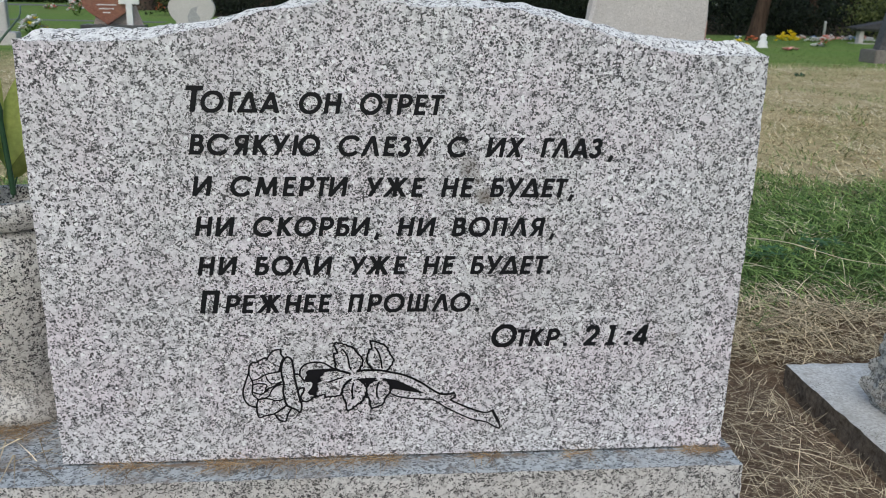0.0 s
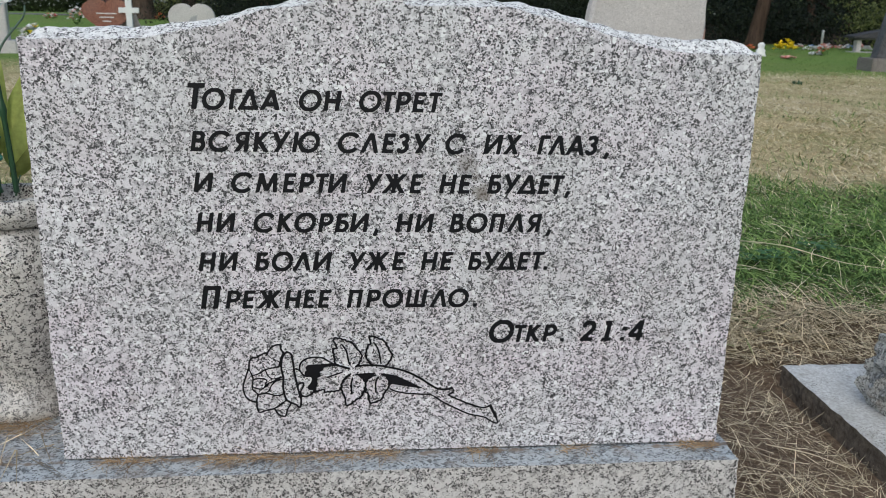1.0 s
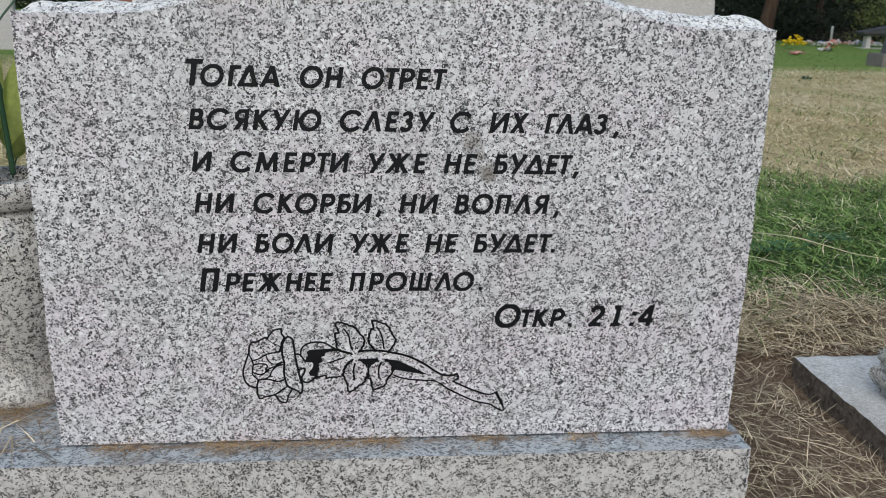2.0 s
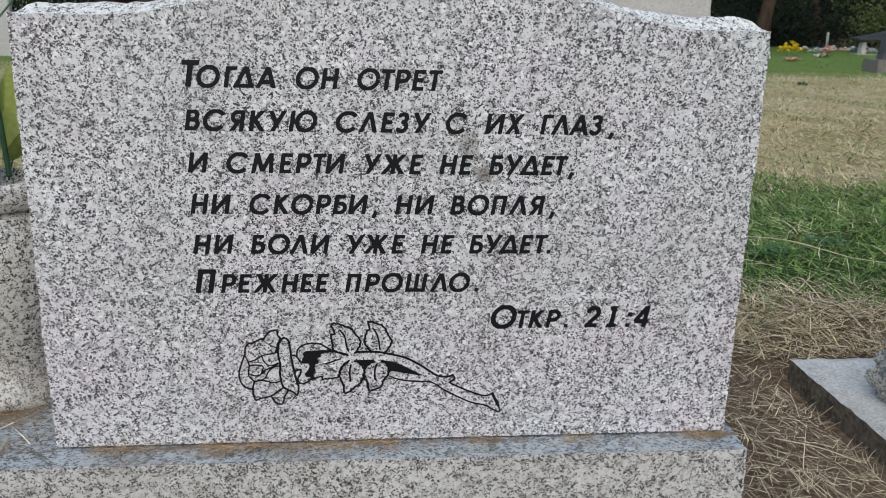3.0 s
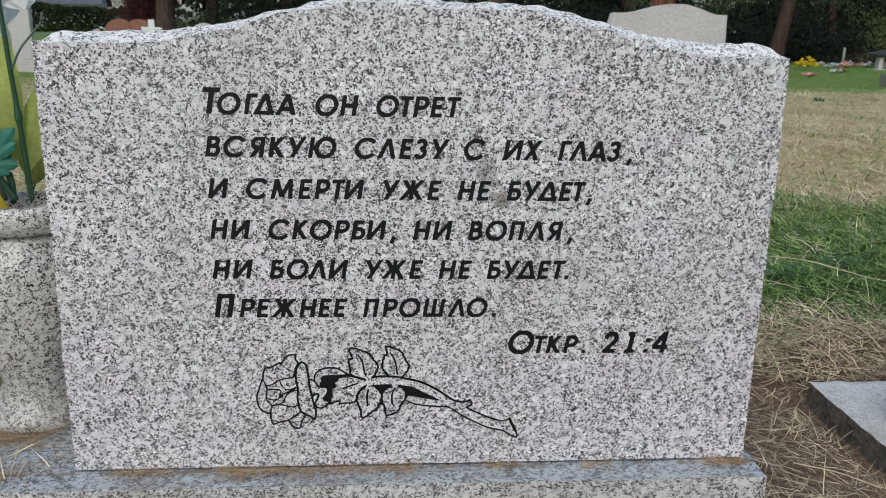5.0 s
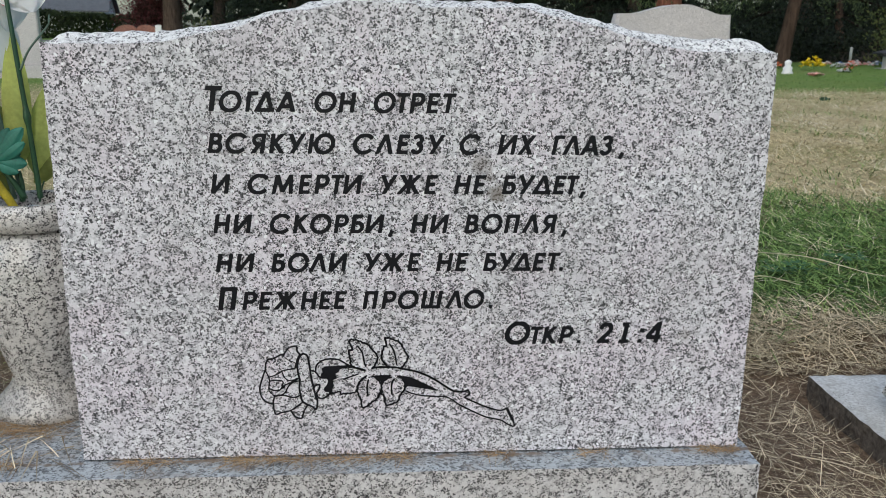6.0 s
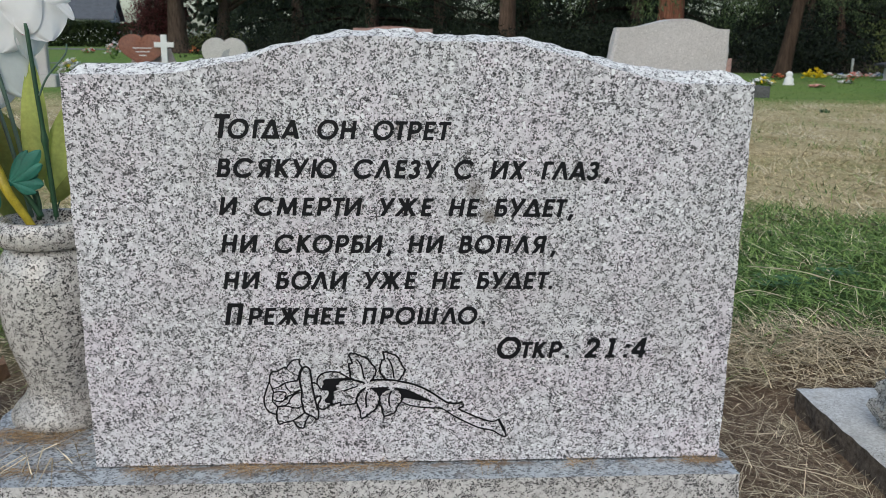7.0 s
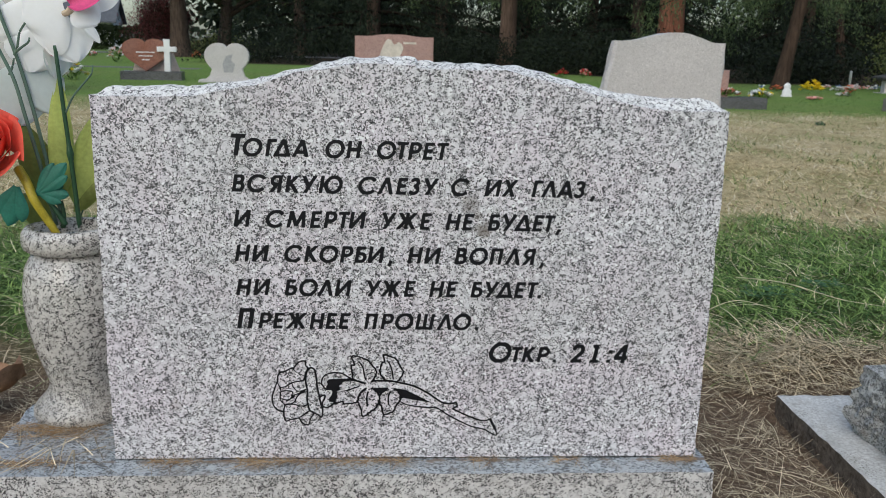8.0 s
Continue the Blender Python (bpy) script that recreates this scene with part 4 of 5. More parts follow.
def block_point(u, v, w):
    x, y, z = 0.848 + 0.75 * u, 0.18 + 0.22 * v, -0.012 + 0.136 * w
    mid = 1 - (2 * w - 1) ** 2
    rough = 0.018 * wobble(x, y, z, 14) + 0.014 * wobble(x, y, z, 38) + 0.008 * wobble(x, y, z, 90)
    sx = 1 - smoothstep(0, 0.06, u) if u < 0.5 else -(smoothstep(0.94, 1, u))
    sy = 1 - smoothstep(0, 0.2, v) if v < 0.5 else -(smoothstep(0.8, 1, v))
    x -= sx * (0.010 * mid + rough * (0.3 + 0.7 * mid))
    y -= sy * (0.010 * mid + rough * (0.3 + 0.7 * mid))
    return x, y, z + 0.002 * w * wobble(x, y, 0, 30)


part("stone_body", lattice_box(80, 28, 20, block_point), ROUGH_GREY, block)

# ---- gravestones further off ----
def serpentine(width, height, peak, steps=24, flat=0.25):
    """Outline of a tablet with a swept top."""
    top = []
    for i in range(steps + 1):
        x = width * (0.5 - i / steps)
        u = min(1, max(0, (abs(x) / width - 0.06) / (0.5 - flat / 2 - 0.06)))
        top.append((x, height + peak * 0.5 * (1 + math.cos(math.pi * u))))
    return [(-width / 2, 0), (width / 2, 0)] + top


def heart_outline(width, height, steps=40):
    pts = []
    for i in range(steps):
        q = math.tau * i / steps
        x = 16 * math.sin(q) ** 3
        z = 13 * math.cos(q) - 3.2 * math.cos(2 * q) - 1.6 * math.cos(3 * q) - 0.5 * math.cos(4 * q)
        pts.append((x / 32 * width, (z + 15.1) / 25.6 * height))
    return pts[::-1]


def rough_tablet(width, height, peak, depth, amp=0.02, skew=0.0, batter=0.0):
    def shape(u, v, w):
        x, y = width * (u - 0.5), depth * (v - 0.5)
        q = min(1, abs(x - skew) / (0.5 * width + (skew if x < skew else -skew)) / 0.92)
        z = w * (height + peak * 0.5 * (1 + math.cos(math.pi * q)) + 0.4 * amp * wobble(x, y, 7, 12))
        side = 1 - smoothstep(0, 0.05, min(u, 1 - u))
        x += side * (1 if u > 0.5 else -1) * (0.02 + amp * wobble(x, y, z, 9)) * (0.2 + 0.8 * smoothstep(0.0, 0.2, min(v, 1 - v)))
        x -= batter * (1 - w) * (1 - u) ** 5
        return x, y, z
    return lattice_box(40, 10, 24, shape)


ETCHED = plain("etched grey stone", (0.36, 0.36, 0.37), 0.7, 0.25, 30)
CREAM = plain("cream carved stone", (0.60, 0.55, 0.48), 0.7, 0.25, 14)

# pale granite stone, seen from behind
stone = thing("headstone", "pale grey granite headstone with a swept top, plain back", "headstone", (1.725, 4.235, 0.0), 6)
part("tablet", rough_tablet(0.685, 0.658, 0.056, 0.11, 0.012, 0.037, 0.127), FAR_GREY, stone, at=pose(-0.044, 0, 0.08))
part("foot_block", box(-0.54, 0.30, -0.12, 0.12, -0.03, 0.08, 0.008), FAR_GREY, stone)

# rose-pink stone with a pale carved emblem
stone = thing("headstone", "rose pink granite headstone with a pale carved emblem", "headstone", (0.01, 9.0, 0.0), 2)
part("tablet", prism(serpentine(0.90, 0.60, 0.025), -0.09, 0.09, 0.012), PINK_GRANITE, stone, at=pose(0, 0, 0.17))
part("foot_block", box(-0.58, 0.58, -0.17, 0.17, -0.03, 0.17, 0.01), PINK_GRANITE, stone)
emblem = [(p.x, p.y) for p in smooth_line([(q[0], q[1], 0) for q in [(-0.20, 0.40), (-0.02, 0.40), (0.03, 0.44), (0.08, 0.50), (0.10, 0.58), (0.05, 0.63), (0.0, 0.60), (-0.04, 0.65), (-0.08, 0.66), (-0.12, 0.60), (-0.15, 0.53)]], 3)]
part("emblem", prism(emblem, -0.098, -0.088), CREAM, stone, "pale carved emblem", at=pose(0, 0, 0.08))
part("emblem_bar", box(0.10, 0.25, -0.097, -0.088, 0.69, 0.712), CREAM, stone)

# heart-shaped stones
stone = thing("heart_headstone", "red-brown granite heart headstone on a dark grey base", "headstone", (-4.02, 13.6, -0.05), 6)
part("foot_block", box(-0.46, 0.52, -0.2, 0.2, -0.03, 0.20, 0.01), DARK_GRANITE, stone)
part("heart", prism(heart_outline(0.76, 0.54), -0.08, 0.06, 0.01), RED_GRANITE, stone, at=pose(-0.06, 0, 0.18))
part("back_slab", prism([(-0.30, 0.0), (0.46, 0.0), (0.36, 0.30), (0.05, 0.24), (-0.22, 0.28)], 0.062, 0.14, 0.01), PALE_ROSE, stone, "pale pink rough slab", at=pose(0, 0, 0.20))
for k, (w, z) in enumerate(((0.30, 0.50), (0.22, 0.44), (0.12, 0.38))):
    part("inscription_bar", box(-w / 2 - 0.06, w / 2 - 0.06, -0.086, -0.079, z, z + 0.014), WHITE_PAINT, stone)
part("cross", prism([(-0.048, 0), (0.048, 0), (0.048, 0.35), (0.155, 0.35), (0.155, 0.44), (0.048, 0.44), (0.048, 0.57), (-0.048, 0.57), (-0.048, 0.44), (-0.155, 0.44), (-0.155, 0.35), (-0.048, 0.35)],
                    -0.15, -0.09, 0.006), WHITE_PAINT, stone, "white painted cross", at=pose(0.29, 0, 0.20) @ Matrix.Diagonal((1, 1, 0.92, 1)))

stone = thing("heart_headstone", "pale grey granite heart headstone with an etched picture", "headstone", (-2.70, 13.3, -0.05), 4)
part("foot_block", box(-0.45, 0.45, -0.18, 0.18, -0.03, 0.10, 0.01), FAR_GREY, stone)
part("heart", prism(heart_outline(0.72, 0.64), -0.07, 0.07, 0.012), FAR_GREY, stone, at=pose(0, 0, 0.04))
part("neck", prism([(-0.38, 0), (0.38, 0), (0.28, 0.07), (0.245, 0.18), (0.27, 0.32), (-0.27, 0.32), (-0.245, 0.18), (-0.28, 0.07)], -0.068, 0.068, 0.01), FAR_GREY, stone, at=pose(0, 0, 0.09))
part("etching", prism([(-0.07, 0), (0.07, 0), (0.11, 0.12), (0.05, 0.2), (0.08, 0.3), (-0.03, 0.26), (-0.09, 0.14)], -0.074, -0.069), ETCHED, stone, "faint grey etched picture", at=pose(0.02, 0, 0.22))

# pink stone on a charcoal base, mostly behind the pale one
stone = thing("headstone", "pink granite headstone on a long charcoal base", "headstone", (4.03, 9.45, 0.0), 3)
part("foot_block", box(-0.62, 0.62, -0.17, 0.17, -0.03, 0.15, 0.008), DARK_GRANITE, stone)
part("tablet", prism(serpentine(0.50, 0.33, 0.03), -0.08, 0.08, 0.01), PINK_GRANITE, stone, at=pose(-0.10, 0.04, 0.15))

# dark tapering stone by the lawn
stone = thing("headstone", "charcoal granite headstone with sloping sides on a brown-grey base", "headstone", (6.72, 9.35, 0.0), -4)
part("foot_block", box(-0.44, 0.48, -0.20, 0.20, -0.03, 0.17, 0.012), BROWN_GRANITE, stone)
part("tablet", prism([(-0.34, 0), (0.34, 0), (0.17, 0.86), (0.0, 0.94), (-0.17, 0.86)], -0.09, 0.09, 0.012), DARK_GRANITE, stone, at=pose(0, 0, 0.17))

# tall pale stone beyond the flowers
stone = thing("headstone", "tall pale beige-grey granite headstone, plain back", "headstone", (-5.0, 10.1, 0.0), 12)
part("foot_block", box(-0.80, 0.78, -0.2, 0.2, -0.03, 0.16, 0.012), FAR_GREY, stone)
part("tablet", prism(serpentine(1.36, 0.98, 0.08), -0.1, 0.1, 0.012), FAR_GREY, stone, at=pose(0, 0, 0.16))

# small standing figure, kept plain
fig = new("garden_statue", mesh_of("garden_statue", turned([(0.055, 0.0), (0.06, 0.02), (0.045, 0.06), (0.05, 0.10), (0.03, 0.13), (0.034, 0.16), (0.037, 0.185), (0.02, 0.215), (0.003, 0.222)], 20), WHITE_PAINT, True))
fig.matrix_world = pose(6.50, 12.7, 0.0) @ Matrix.Diagonal((1.6, 1.2, 1.05, 1))
tagged(fig, "small white garden statue on the lawn", "statue")


def bouquet(at, mats, width, height, label, seed, green=True):
    """A low bunch of silk flowers: leaf tuft and many small blossoms, each of a few petals."""
    rnd = random.Random(seed)
    ob = thing("bouquet", label, "flowers", at, 0, "silk bouquets on the graves")
    if green:
        verts, faces = [], []
        for _ in range(60):
            q, r = rnd.uniform(0, math.tau), rnd.uniform(0.0, 0.45) * width
            c = Vector((r * math.cos(q), r * math.sin(q) * 0.6, rnd.uniform(0.0, 0.5) * height))
            d = Vector((math.cos(q), math.sin(q), rnd.uniform(0.3, 1.4))).normalized() * width * 0.22
            s = d.cross(Vector((0, 0, 1))).normalized() * width * 0.05
            n = len(verts)
            verts += [tuple(c), tuple(c + d * 0.5 + s), tuple(c + d), tuple(c + d * 0.5 - s)]
            faces.append((n, n + 1, n + 2, n + 3))
        part("foliage", from_arrays("foliage", verts, faces, GRASS), GRASS, ob)
    for i in range(max(5, int(24 * width / 0.35))):
        m = mats[i % len(mats)]
        bm = bmesh.new()
        r = rnd.uniform(0.13, 0.2) * min(width, 0.35)
        q, k = rnd.uniform(0, math.tau), math.sqrt(rnd.uniform(0.02, 1)) * 0.5
        c = Vector((k * math.cos(q) * width, k * math.sin(q) * width * 0.6, height * (1.0 - 0.9 * k * 1.4 + rnd.uniform(-0.15, 0.1)) * 0.8))
        c.z = max(c.z, r * 0.6)
        hub = bm.verts.new(c)
        for p in range(6):
            a0 = math.tau * p / 6 + q
            d = Vector((math.cos(a0), math.sin(a0), rnd.uniform(-0.1, 0.7)))
            s = Vector((-math.sin(a0), math.cos(a0), 0)) * 0.45
            bm.faces.new([hub, bm.verts.new(c + r * (0.6 * d + s)), bm.verts.new(c + r * d * 1.1), bm.verts.new(c + r * (0.6 * d - s))])
        top = bmesh.ops.create_icosphere(bm, subdivisions=1, radius=r * 0.45)
        for v in top["verts"]:
            v.co += c + Vector((0, 0, r * 0.25))
        part("blossom", bm, m, ob)
    return ob


for at, mats, w, h, label, seed in (
        ((4.15, 9.45, 0.15), [PINK, ORANGE, WHITE_PAINT], 0.36, 0.12, "pink and orange silk bouquet on a dark stone base", 1),
        ((5.75, 12.0, 0.0), [WHITE_PAINT, WHITE_PAINT, YELLOW], 0.36, 0.17, "white silk bouquet lying on the lawn", 2),
        ((5.98, 12.5, 0.0), [BLUE, WHITE_PAINT], 0.20, 0.28, "blue and white silk bouquet", 3),
        ((6.55, 11.9, 0.0), [PINK], 0.26, 0.08, "pink silk bouquet lying on the lawn", 4),
        ((7.62, 14.1, 0.0), [YELLOW], 0.44, 0.30, "bright yellow silk bouquet on the lawn", 5),
        ((7.85, 13.4, 0.0), [WHITE_PAINT], 0.26, 0.08, "small white silk bouquet", 6),
        ((7.88, 13.25, 0.0), [ORANGE, PINK], 0.22, 0.28, "upright orange-red silk bouquet", 7),
        ((7.15, 14.5, 0.0), [ORANGE], 0.20, 0.20, "orange silk bouquet by a tree", 8),
        ((-5.05, 13.0, 0.0), [WHITE_PAINT, WHITE_PAINT, CREAM, WHITE_PAINT, YELLOW], 0.40, 0.34, "white and yellow silk bouquet", 9),
        ((-7.6, 23.5, 0.0), [WHITE_PAINT, WHITE_PAINT, PINK], 0.60, 0.70, "white and mauve silk bouquet beside a grave", 10),
        ((-10.7, 30.5, 0.0), [RED, PINK, WHITE_PAINT], 0.45, 0.3, "red and pink silk bouquet", 11),
        ((-1.15, 12.0, 0.0), [ORANGE, YELLOW], 0.20, 0.22, "orange silk bouquet on the lawn", 12),
        ((4.22, 20.0, 0.0), [RED], 0.30, 0.28, "red silk bouquet on the lawn", 13),
        ((4.82, 20.2, 0.0), [RED, PINK], 0.30, 0.28, "red and pink silk bouquet", 14),
        ((6.85, 9.85, 0.0), [TEAL, PINK, WHITE_PAINT], 0.16, 0.26, "teal and peach silk bouquet beside a dark stone", 16),
        # this orange bouquet is put in place of a glowing grave lantern
        ((-6.9, 30.0, 0.0), [ORANGE], 0.35, 0.42, "orange bouquet standing in for a glowing lantern beside a grave", 15)):
    bouquet(at, mats, w, h, label, seed, seed != 5)
rnd = random.Random(77)
for i in range(13):
    x = 8.75 + i * 0.17 + rnd.uniform(-0.1, 0.1)
    m = [WHITE_PAINT, PINK, BLUE, WHITE_PAINT, PINK, RED][i % 6]
    big = 1.6 if i in (11, 12, 13) else 1.0
    bouquet((x, 15.6 + rnd.uniform(-0.5, 0.5) + 0.04 * i, 0.0), [m, WHITE_PAINT], 0.25 * big, 0.14 * big, "small faded silk bouquet in a far row", 100 + i, i % 4 == 0)

# little weed on the dry lawn
WEED = plain("grey-green weed leaves", (0.05, 0.10, 0.06), 0.8, 0.3, 60)


def weed(at, seed):
    rnd = random.Random(seed)
    verts, faces = [], []
    for _ in range(26):
        q, r = rnd.uniform(0, math.tau), rnd.uniform(0.02, 0.045)
        c = Vector((rnd.gauss(0, 0.015), rnd.gauss(0, 0.02), 0))
        d = Vector((math.cos(q) * r, math.sin(q) * r, rnd.uniform(0.02, 0.06)))
        s = Vector((-math.sin(q), math.cos(q), 0)) * 0.008
        n = len(verts)
        verts += [tuple(c), tuple(c + d * 0.6 + s), tuple(c + d), tuple(c + d * 0.6 - s)]
        faces.append((n, n + 1, n + 2, n + 3))
    ob = new("weed", from_arrays("weed", verts, faces, WEED))
    ob.matrix_world = pose(*at)
    tagged(ob, "small blue-green weed in the dry grass", "weed")


weed((4.2, 7.1, 0.0), 3)

CLOVER = plain("dark clover leaves", (0.045, 0.12, 0.04), 0.7, 0.3, 60)


def clover(at, seed):
    """Low broad-leaved clover in the grass."""
    rnd = random.Random(seed)
    verts, faces = [], []
    for _ in range(26):
        c = Vector((rnd.gauss(0, 0.045), rnd.gauss(0, 0.03), rnd.uniform(0.025, 0.055)))
        r, q0 = rnd.uniform(0.008, 0.014), rnd.uniform(0, math.tau)
        for k in range(3):
            q = q0 + math.tau * k / 3
            d, e = Vector((math.cos(q), math.sin(q), rnd.uniform(-0.2, 0.3))), Vector((-math.sin(q), math.cos(q), 0))
            n = len(verts)
            verts += [tuple(c), tuple(c + r * (0.7 * d + 0.55 * e)), tuple(c + r * (1.15 * d + 0.3 * e)), tuple(c + r * (1.15 * d - 0.3 * e)), tuple(c + r * (0.7 * d - 0.55 * e))]
            faces.append((n, n + 1, n + 2, n + 3, n + 4))
    ob = new("clover", from_arrays("clover", verts, faces, CLOVER))
    ob.matrix_world = pose(*at)
    tagged(ob, "dark green clover in the lush grass", "clover", kind="stuff")


clover((0.99, 1.15, 0.0), 4)
clover((1.21, 1.25, 0.0), 9)

# marker post on the lawn
post = new("marker_post", mesh_of("marker_post", turned([(0.027, 0.0), (0.027, 0.37), (0.024, 0.395), (0.006, 0.40)], 14), POST_GREY, True))
post.matrix_world = pose(10.15, 17.4, -0.02)
tagged(post, "short pale grey metal post on the lawn", "post")

# lane across the cemetery
lane = new("road", mesh_of("road", box(-60, 14, 38.5, 41.5, -0.2, 0.03), ROAD))
tagged(lane, "narrow grey asphalt lane behind the graves", "road", kind="structure")
path = new("pavement", mesh_of("pavement", box(-30, -4.5, 19.2, 19.9, -0.2, 0.018), ROAD))
tagged(path, "narrow pale footpath across the lawn", "pavement", kind="structure")

# low shelter at the edge of the lawn
shelter = thing("memorial_shelter", "low dark-roofed memorial shelter on pale grey posts", "shelter", (9.45, 15.0, 0.0), -6)
shelter.scale = (0.84, 0.84, 0.84)
part("roof", prism([(-0.12, 0.335), (1.75, 0.335), (1.75, 0.54), (0.80, 0.56), (-0.12, 0.375)], -0.26, 0.26, 0.006), DARK_TIMBER, shelter, "dark sloping roof")
part("beam", box(-0.04, 1.68, -0.18, 0.18, 0.292, 0.332, 0.006), DARK_GRANITE, shelter)
for x in (0.05, 1.35):
    part("post", box(x, x + 0.10, -0.10, 0.10, -0.02, 0.29, 0.01), FAR_GREY, shelter, "pale grey stone post")
part("base_slab", box(-0.06, 1.70, -0.22, 0.22, -0.03, 0.025, 0.006), FAR_GREY, shelter)

# house beyond the hedge
house = thing("house", "pale grey single-storey house with a dark grey roof", "house", (-37.0, 95.0, -0.6), 10)
house.scale = (1.2, 1.2, 1.2)
part("wall", prism([(-3.6, 0), (3.6, 0), (3.6, 2.5), (0, 4.3), (-3.6, 2.5)], -0.1, 0.1), SIDING, house, at=pose(5.9, 0, 0, 0, 0, 90))
part("wall", box(-8, 5.8, -3.5, -3.3, 0, 2.5), SIDING, house)
part("wall", box(-8, 5.8, 3.3, 3.5, 0, 2.5), SIDING, house)
for s in (-1, 1):
    bm = bmesh.new()
    pts = [(-8.4, s * 4.0, 2.3), (6.4, s * 4.0, 2.3), (6.4, 0, 4.45), (-8.4, 0, 4.45)]
    lo = [bm.verts.new(p) for p in pts]
    hi = [bm.verts.new((p[0], p[1], p[2] + 0.14)) for p in pts]
    bm.faces.new(lo), bm.faces.new(hi[::-1])
    for i in range(4):
        bm.faces.new([lo[i], lo[(i + 1) % 4], hi[(i + 1) % 4], hi[i]])
    bmesh.ops.recalc_face_normals(bm, faces=list(bm.faces))
    part("roof", bm, ROOF, house)
for x in (-5.5, -1.5, 2.8):
    w = part("window", box(x - 0.7, x + 0.7, -3.56, -3.505, 0.9, 2.0), WHITE_PAINT, house)
    part("pane", box(x - 0.6, x + 0.6, -3.59, -3.565, 1.0, 1.9), WINDOW, w)


# ---- trees ----
def leaf_cloud(rnd, centres, count, spread, size, droop=0.3, flat=0.6, ratio=0.28):
    """Many small leaves scattered round the given centres."""
    n = len(centres)
    pick = rnd.integers(0, n, count)
    c = np.array(centres)[pick] + rnd.normal(0, 1, (count, 3)) * np.array(spread)
    d = rnd.normal(0, 1, (count, 3))
    d[:, 2] = d[:, 2] * flat - droop * 2
    d /= np.linalg.norm(d, axis=1)[:, None]
    s = np.cross(d, rnd.normal(0, 1, (count, 3)))
    s /= np.linalg.norm(s, axis=1)[:, None] + 1e-9
    L = size * rnd.uniform(0.6, 1.4, (count, 1))
    v = np.stack([c, c + d * L * 0.5 + s * L * ratio, c + d * L, c + d * L * 0.5 - s * L * ratio], 1).reshape(-1, 3)
    return v


def quads(n):
    return [(4 * i, 4 * i + 1, 4 * i + 2, 4 * i + 3) for i in range(n)]


def trunk_mesh(height, r, rnd, lean=0.0, sides=14):
    bm = bmesh.new()
    rings = []
    for k in range(15):
        u = (k / 14) ** 1.5
        rr = r * (1 - 0.9 * u) + r * 0.5 * math.exp(-u * height / 0.35)
        ox = lean * u * height + 0.06 * math.sin(3 * u + r * 9) * u * height * 0.2
        ring = []
        for i in range(sides):
            q = math.tau * i / sides
            w = rr * (1 + 0.08 * math.sin(5 * q + 2 * u) + 0.05 * math.sin(9 * q + 7 * u))
            ring.append(bm.verts.new((ox + w * math.cos(q), w * math.sin(q), u * height - 0.05)))
        rings.append(ring)
    for p, q in zip(rings, rings[1:]):
        for i in range(sides):
            bm.faces.new([p[i], p[(i + 1) % sides], q[(i + 1) % sides], q[i]])
    bm.faces.new(rings[-1])
    return bm


def limb_set(limbs, sides=5):
    """Tapered limbs, each a line of points with a first radius."""
    verts, faces = [], []
    for line, r in limbs:
        for k, p in enumerate(line):
            rr = r * (1 - 0.85 * k / (len(line) - 1))
            for i in range(sides):
                q = math.tau * i / sides
                verts.append((p[0] + rr * math.cos(q) * 0.7, p[1] + rr * math.cos(q + 1.57) * 0.7, p[2] + rr * math.sin(q)))
        n0 = len(verts) - sides * len(line)
        for k in range(len(line) - 1):
            for i in range(sides):
                a0, b0 = n0 + k * sides + i, n0 + k * sides + (i + 1) % sides
                faces.append((a0, b0, b0 + sides, a0 + sides))
    return verts, faces


def conifer(height, r, low, reach, seed, needles, bark_mat, lean=0.0, hang=0.7, dense=1.0, label="", needle=0.2, loose=0.28, soft_edge=0.16):
    """A tall cedar: trunk, whorled drooping limbs, hanging sprays of needles."""
    rnd = np.random.default_rng(seed)
    ob = thing("conifer_tree", label, "tree")
    part("trunk", trunk_mesh(height, r, rnd, lean), bark_mat, ob, smooth=True)
    limbs, sprays = [], []
    z = low
    while z < height - 0.6:
        u = (z - low) / (height - low)
        for _ in range(4):
            q, L = rnd.uniform(0, math.tau), reach * (1 - 0.85 * u) * rnd.uniform(0.7, 1.1)
            line = []
            for k in range(7):
                s = k / 6
                line.append((lean * z + L * s * math.cos(q + 0.15 * s), L * s * math.sin(q + 0.15 * s), z + L * (0.12 * s - 0.34 * s * s)))
                if k > 0:
                    for _ in range(int(3 + 4 * s)):
                        w = rnd.normal(0, loose, 2)
                        drop = rnd.uniform(0.1, 1.0) * hang * (0.4 + s)
                        for h in range(1 + int(drop / 0.22)):
                            sprays.append((line[-1][0] + w[0], line[-1][1] + w[1], line[-1][2] - 0.22 * h))
            limbs.append((line, r * 0.22 * (1 - 0.7 * u) + 0.015))
        z += 0.55 + 0.5 * u
    v, f = limb_set(limbs)
    tagged(part("branchwork", from_arrays("branchwork", v, f, BARK_DARK, True), BARK_DARK, ob), kind="stuff")
    count = int(len(sprays) * 5 * dense)
    v = leaf_cloud(rnd, sprays, count, (soft_edge, soft_edge, soft_edge), needle, 0.8, 0.7, 0.09)
    part("crown", from_arrays("crown", v, quads(count), needles), needles, ob)
    return ob


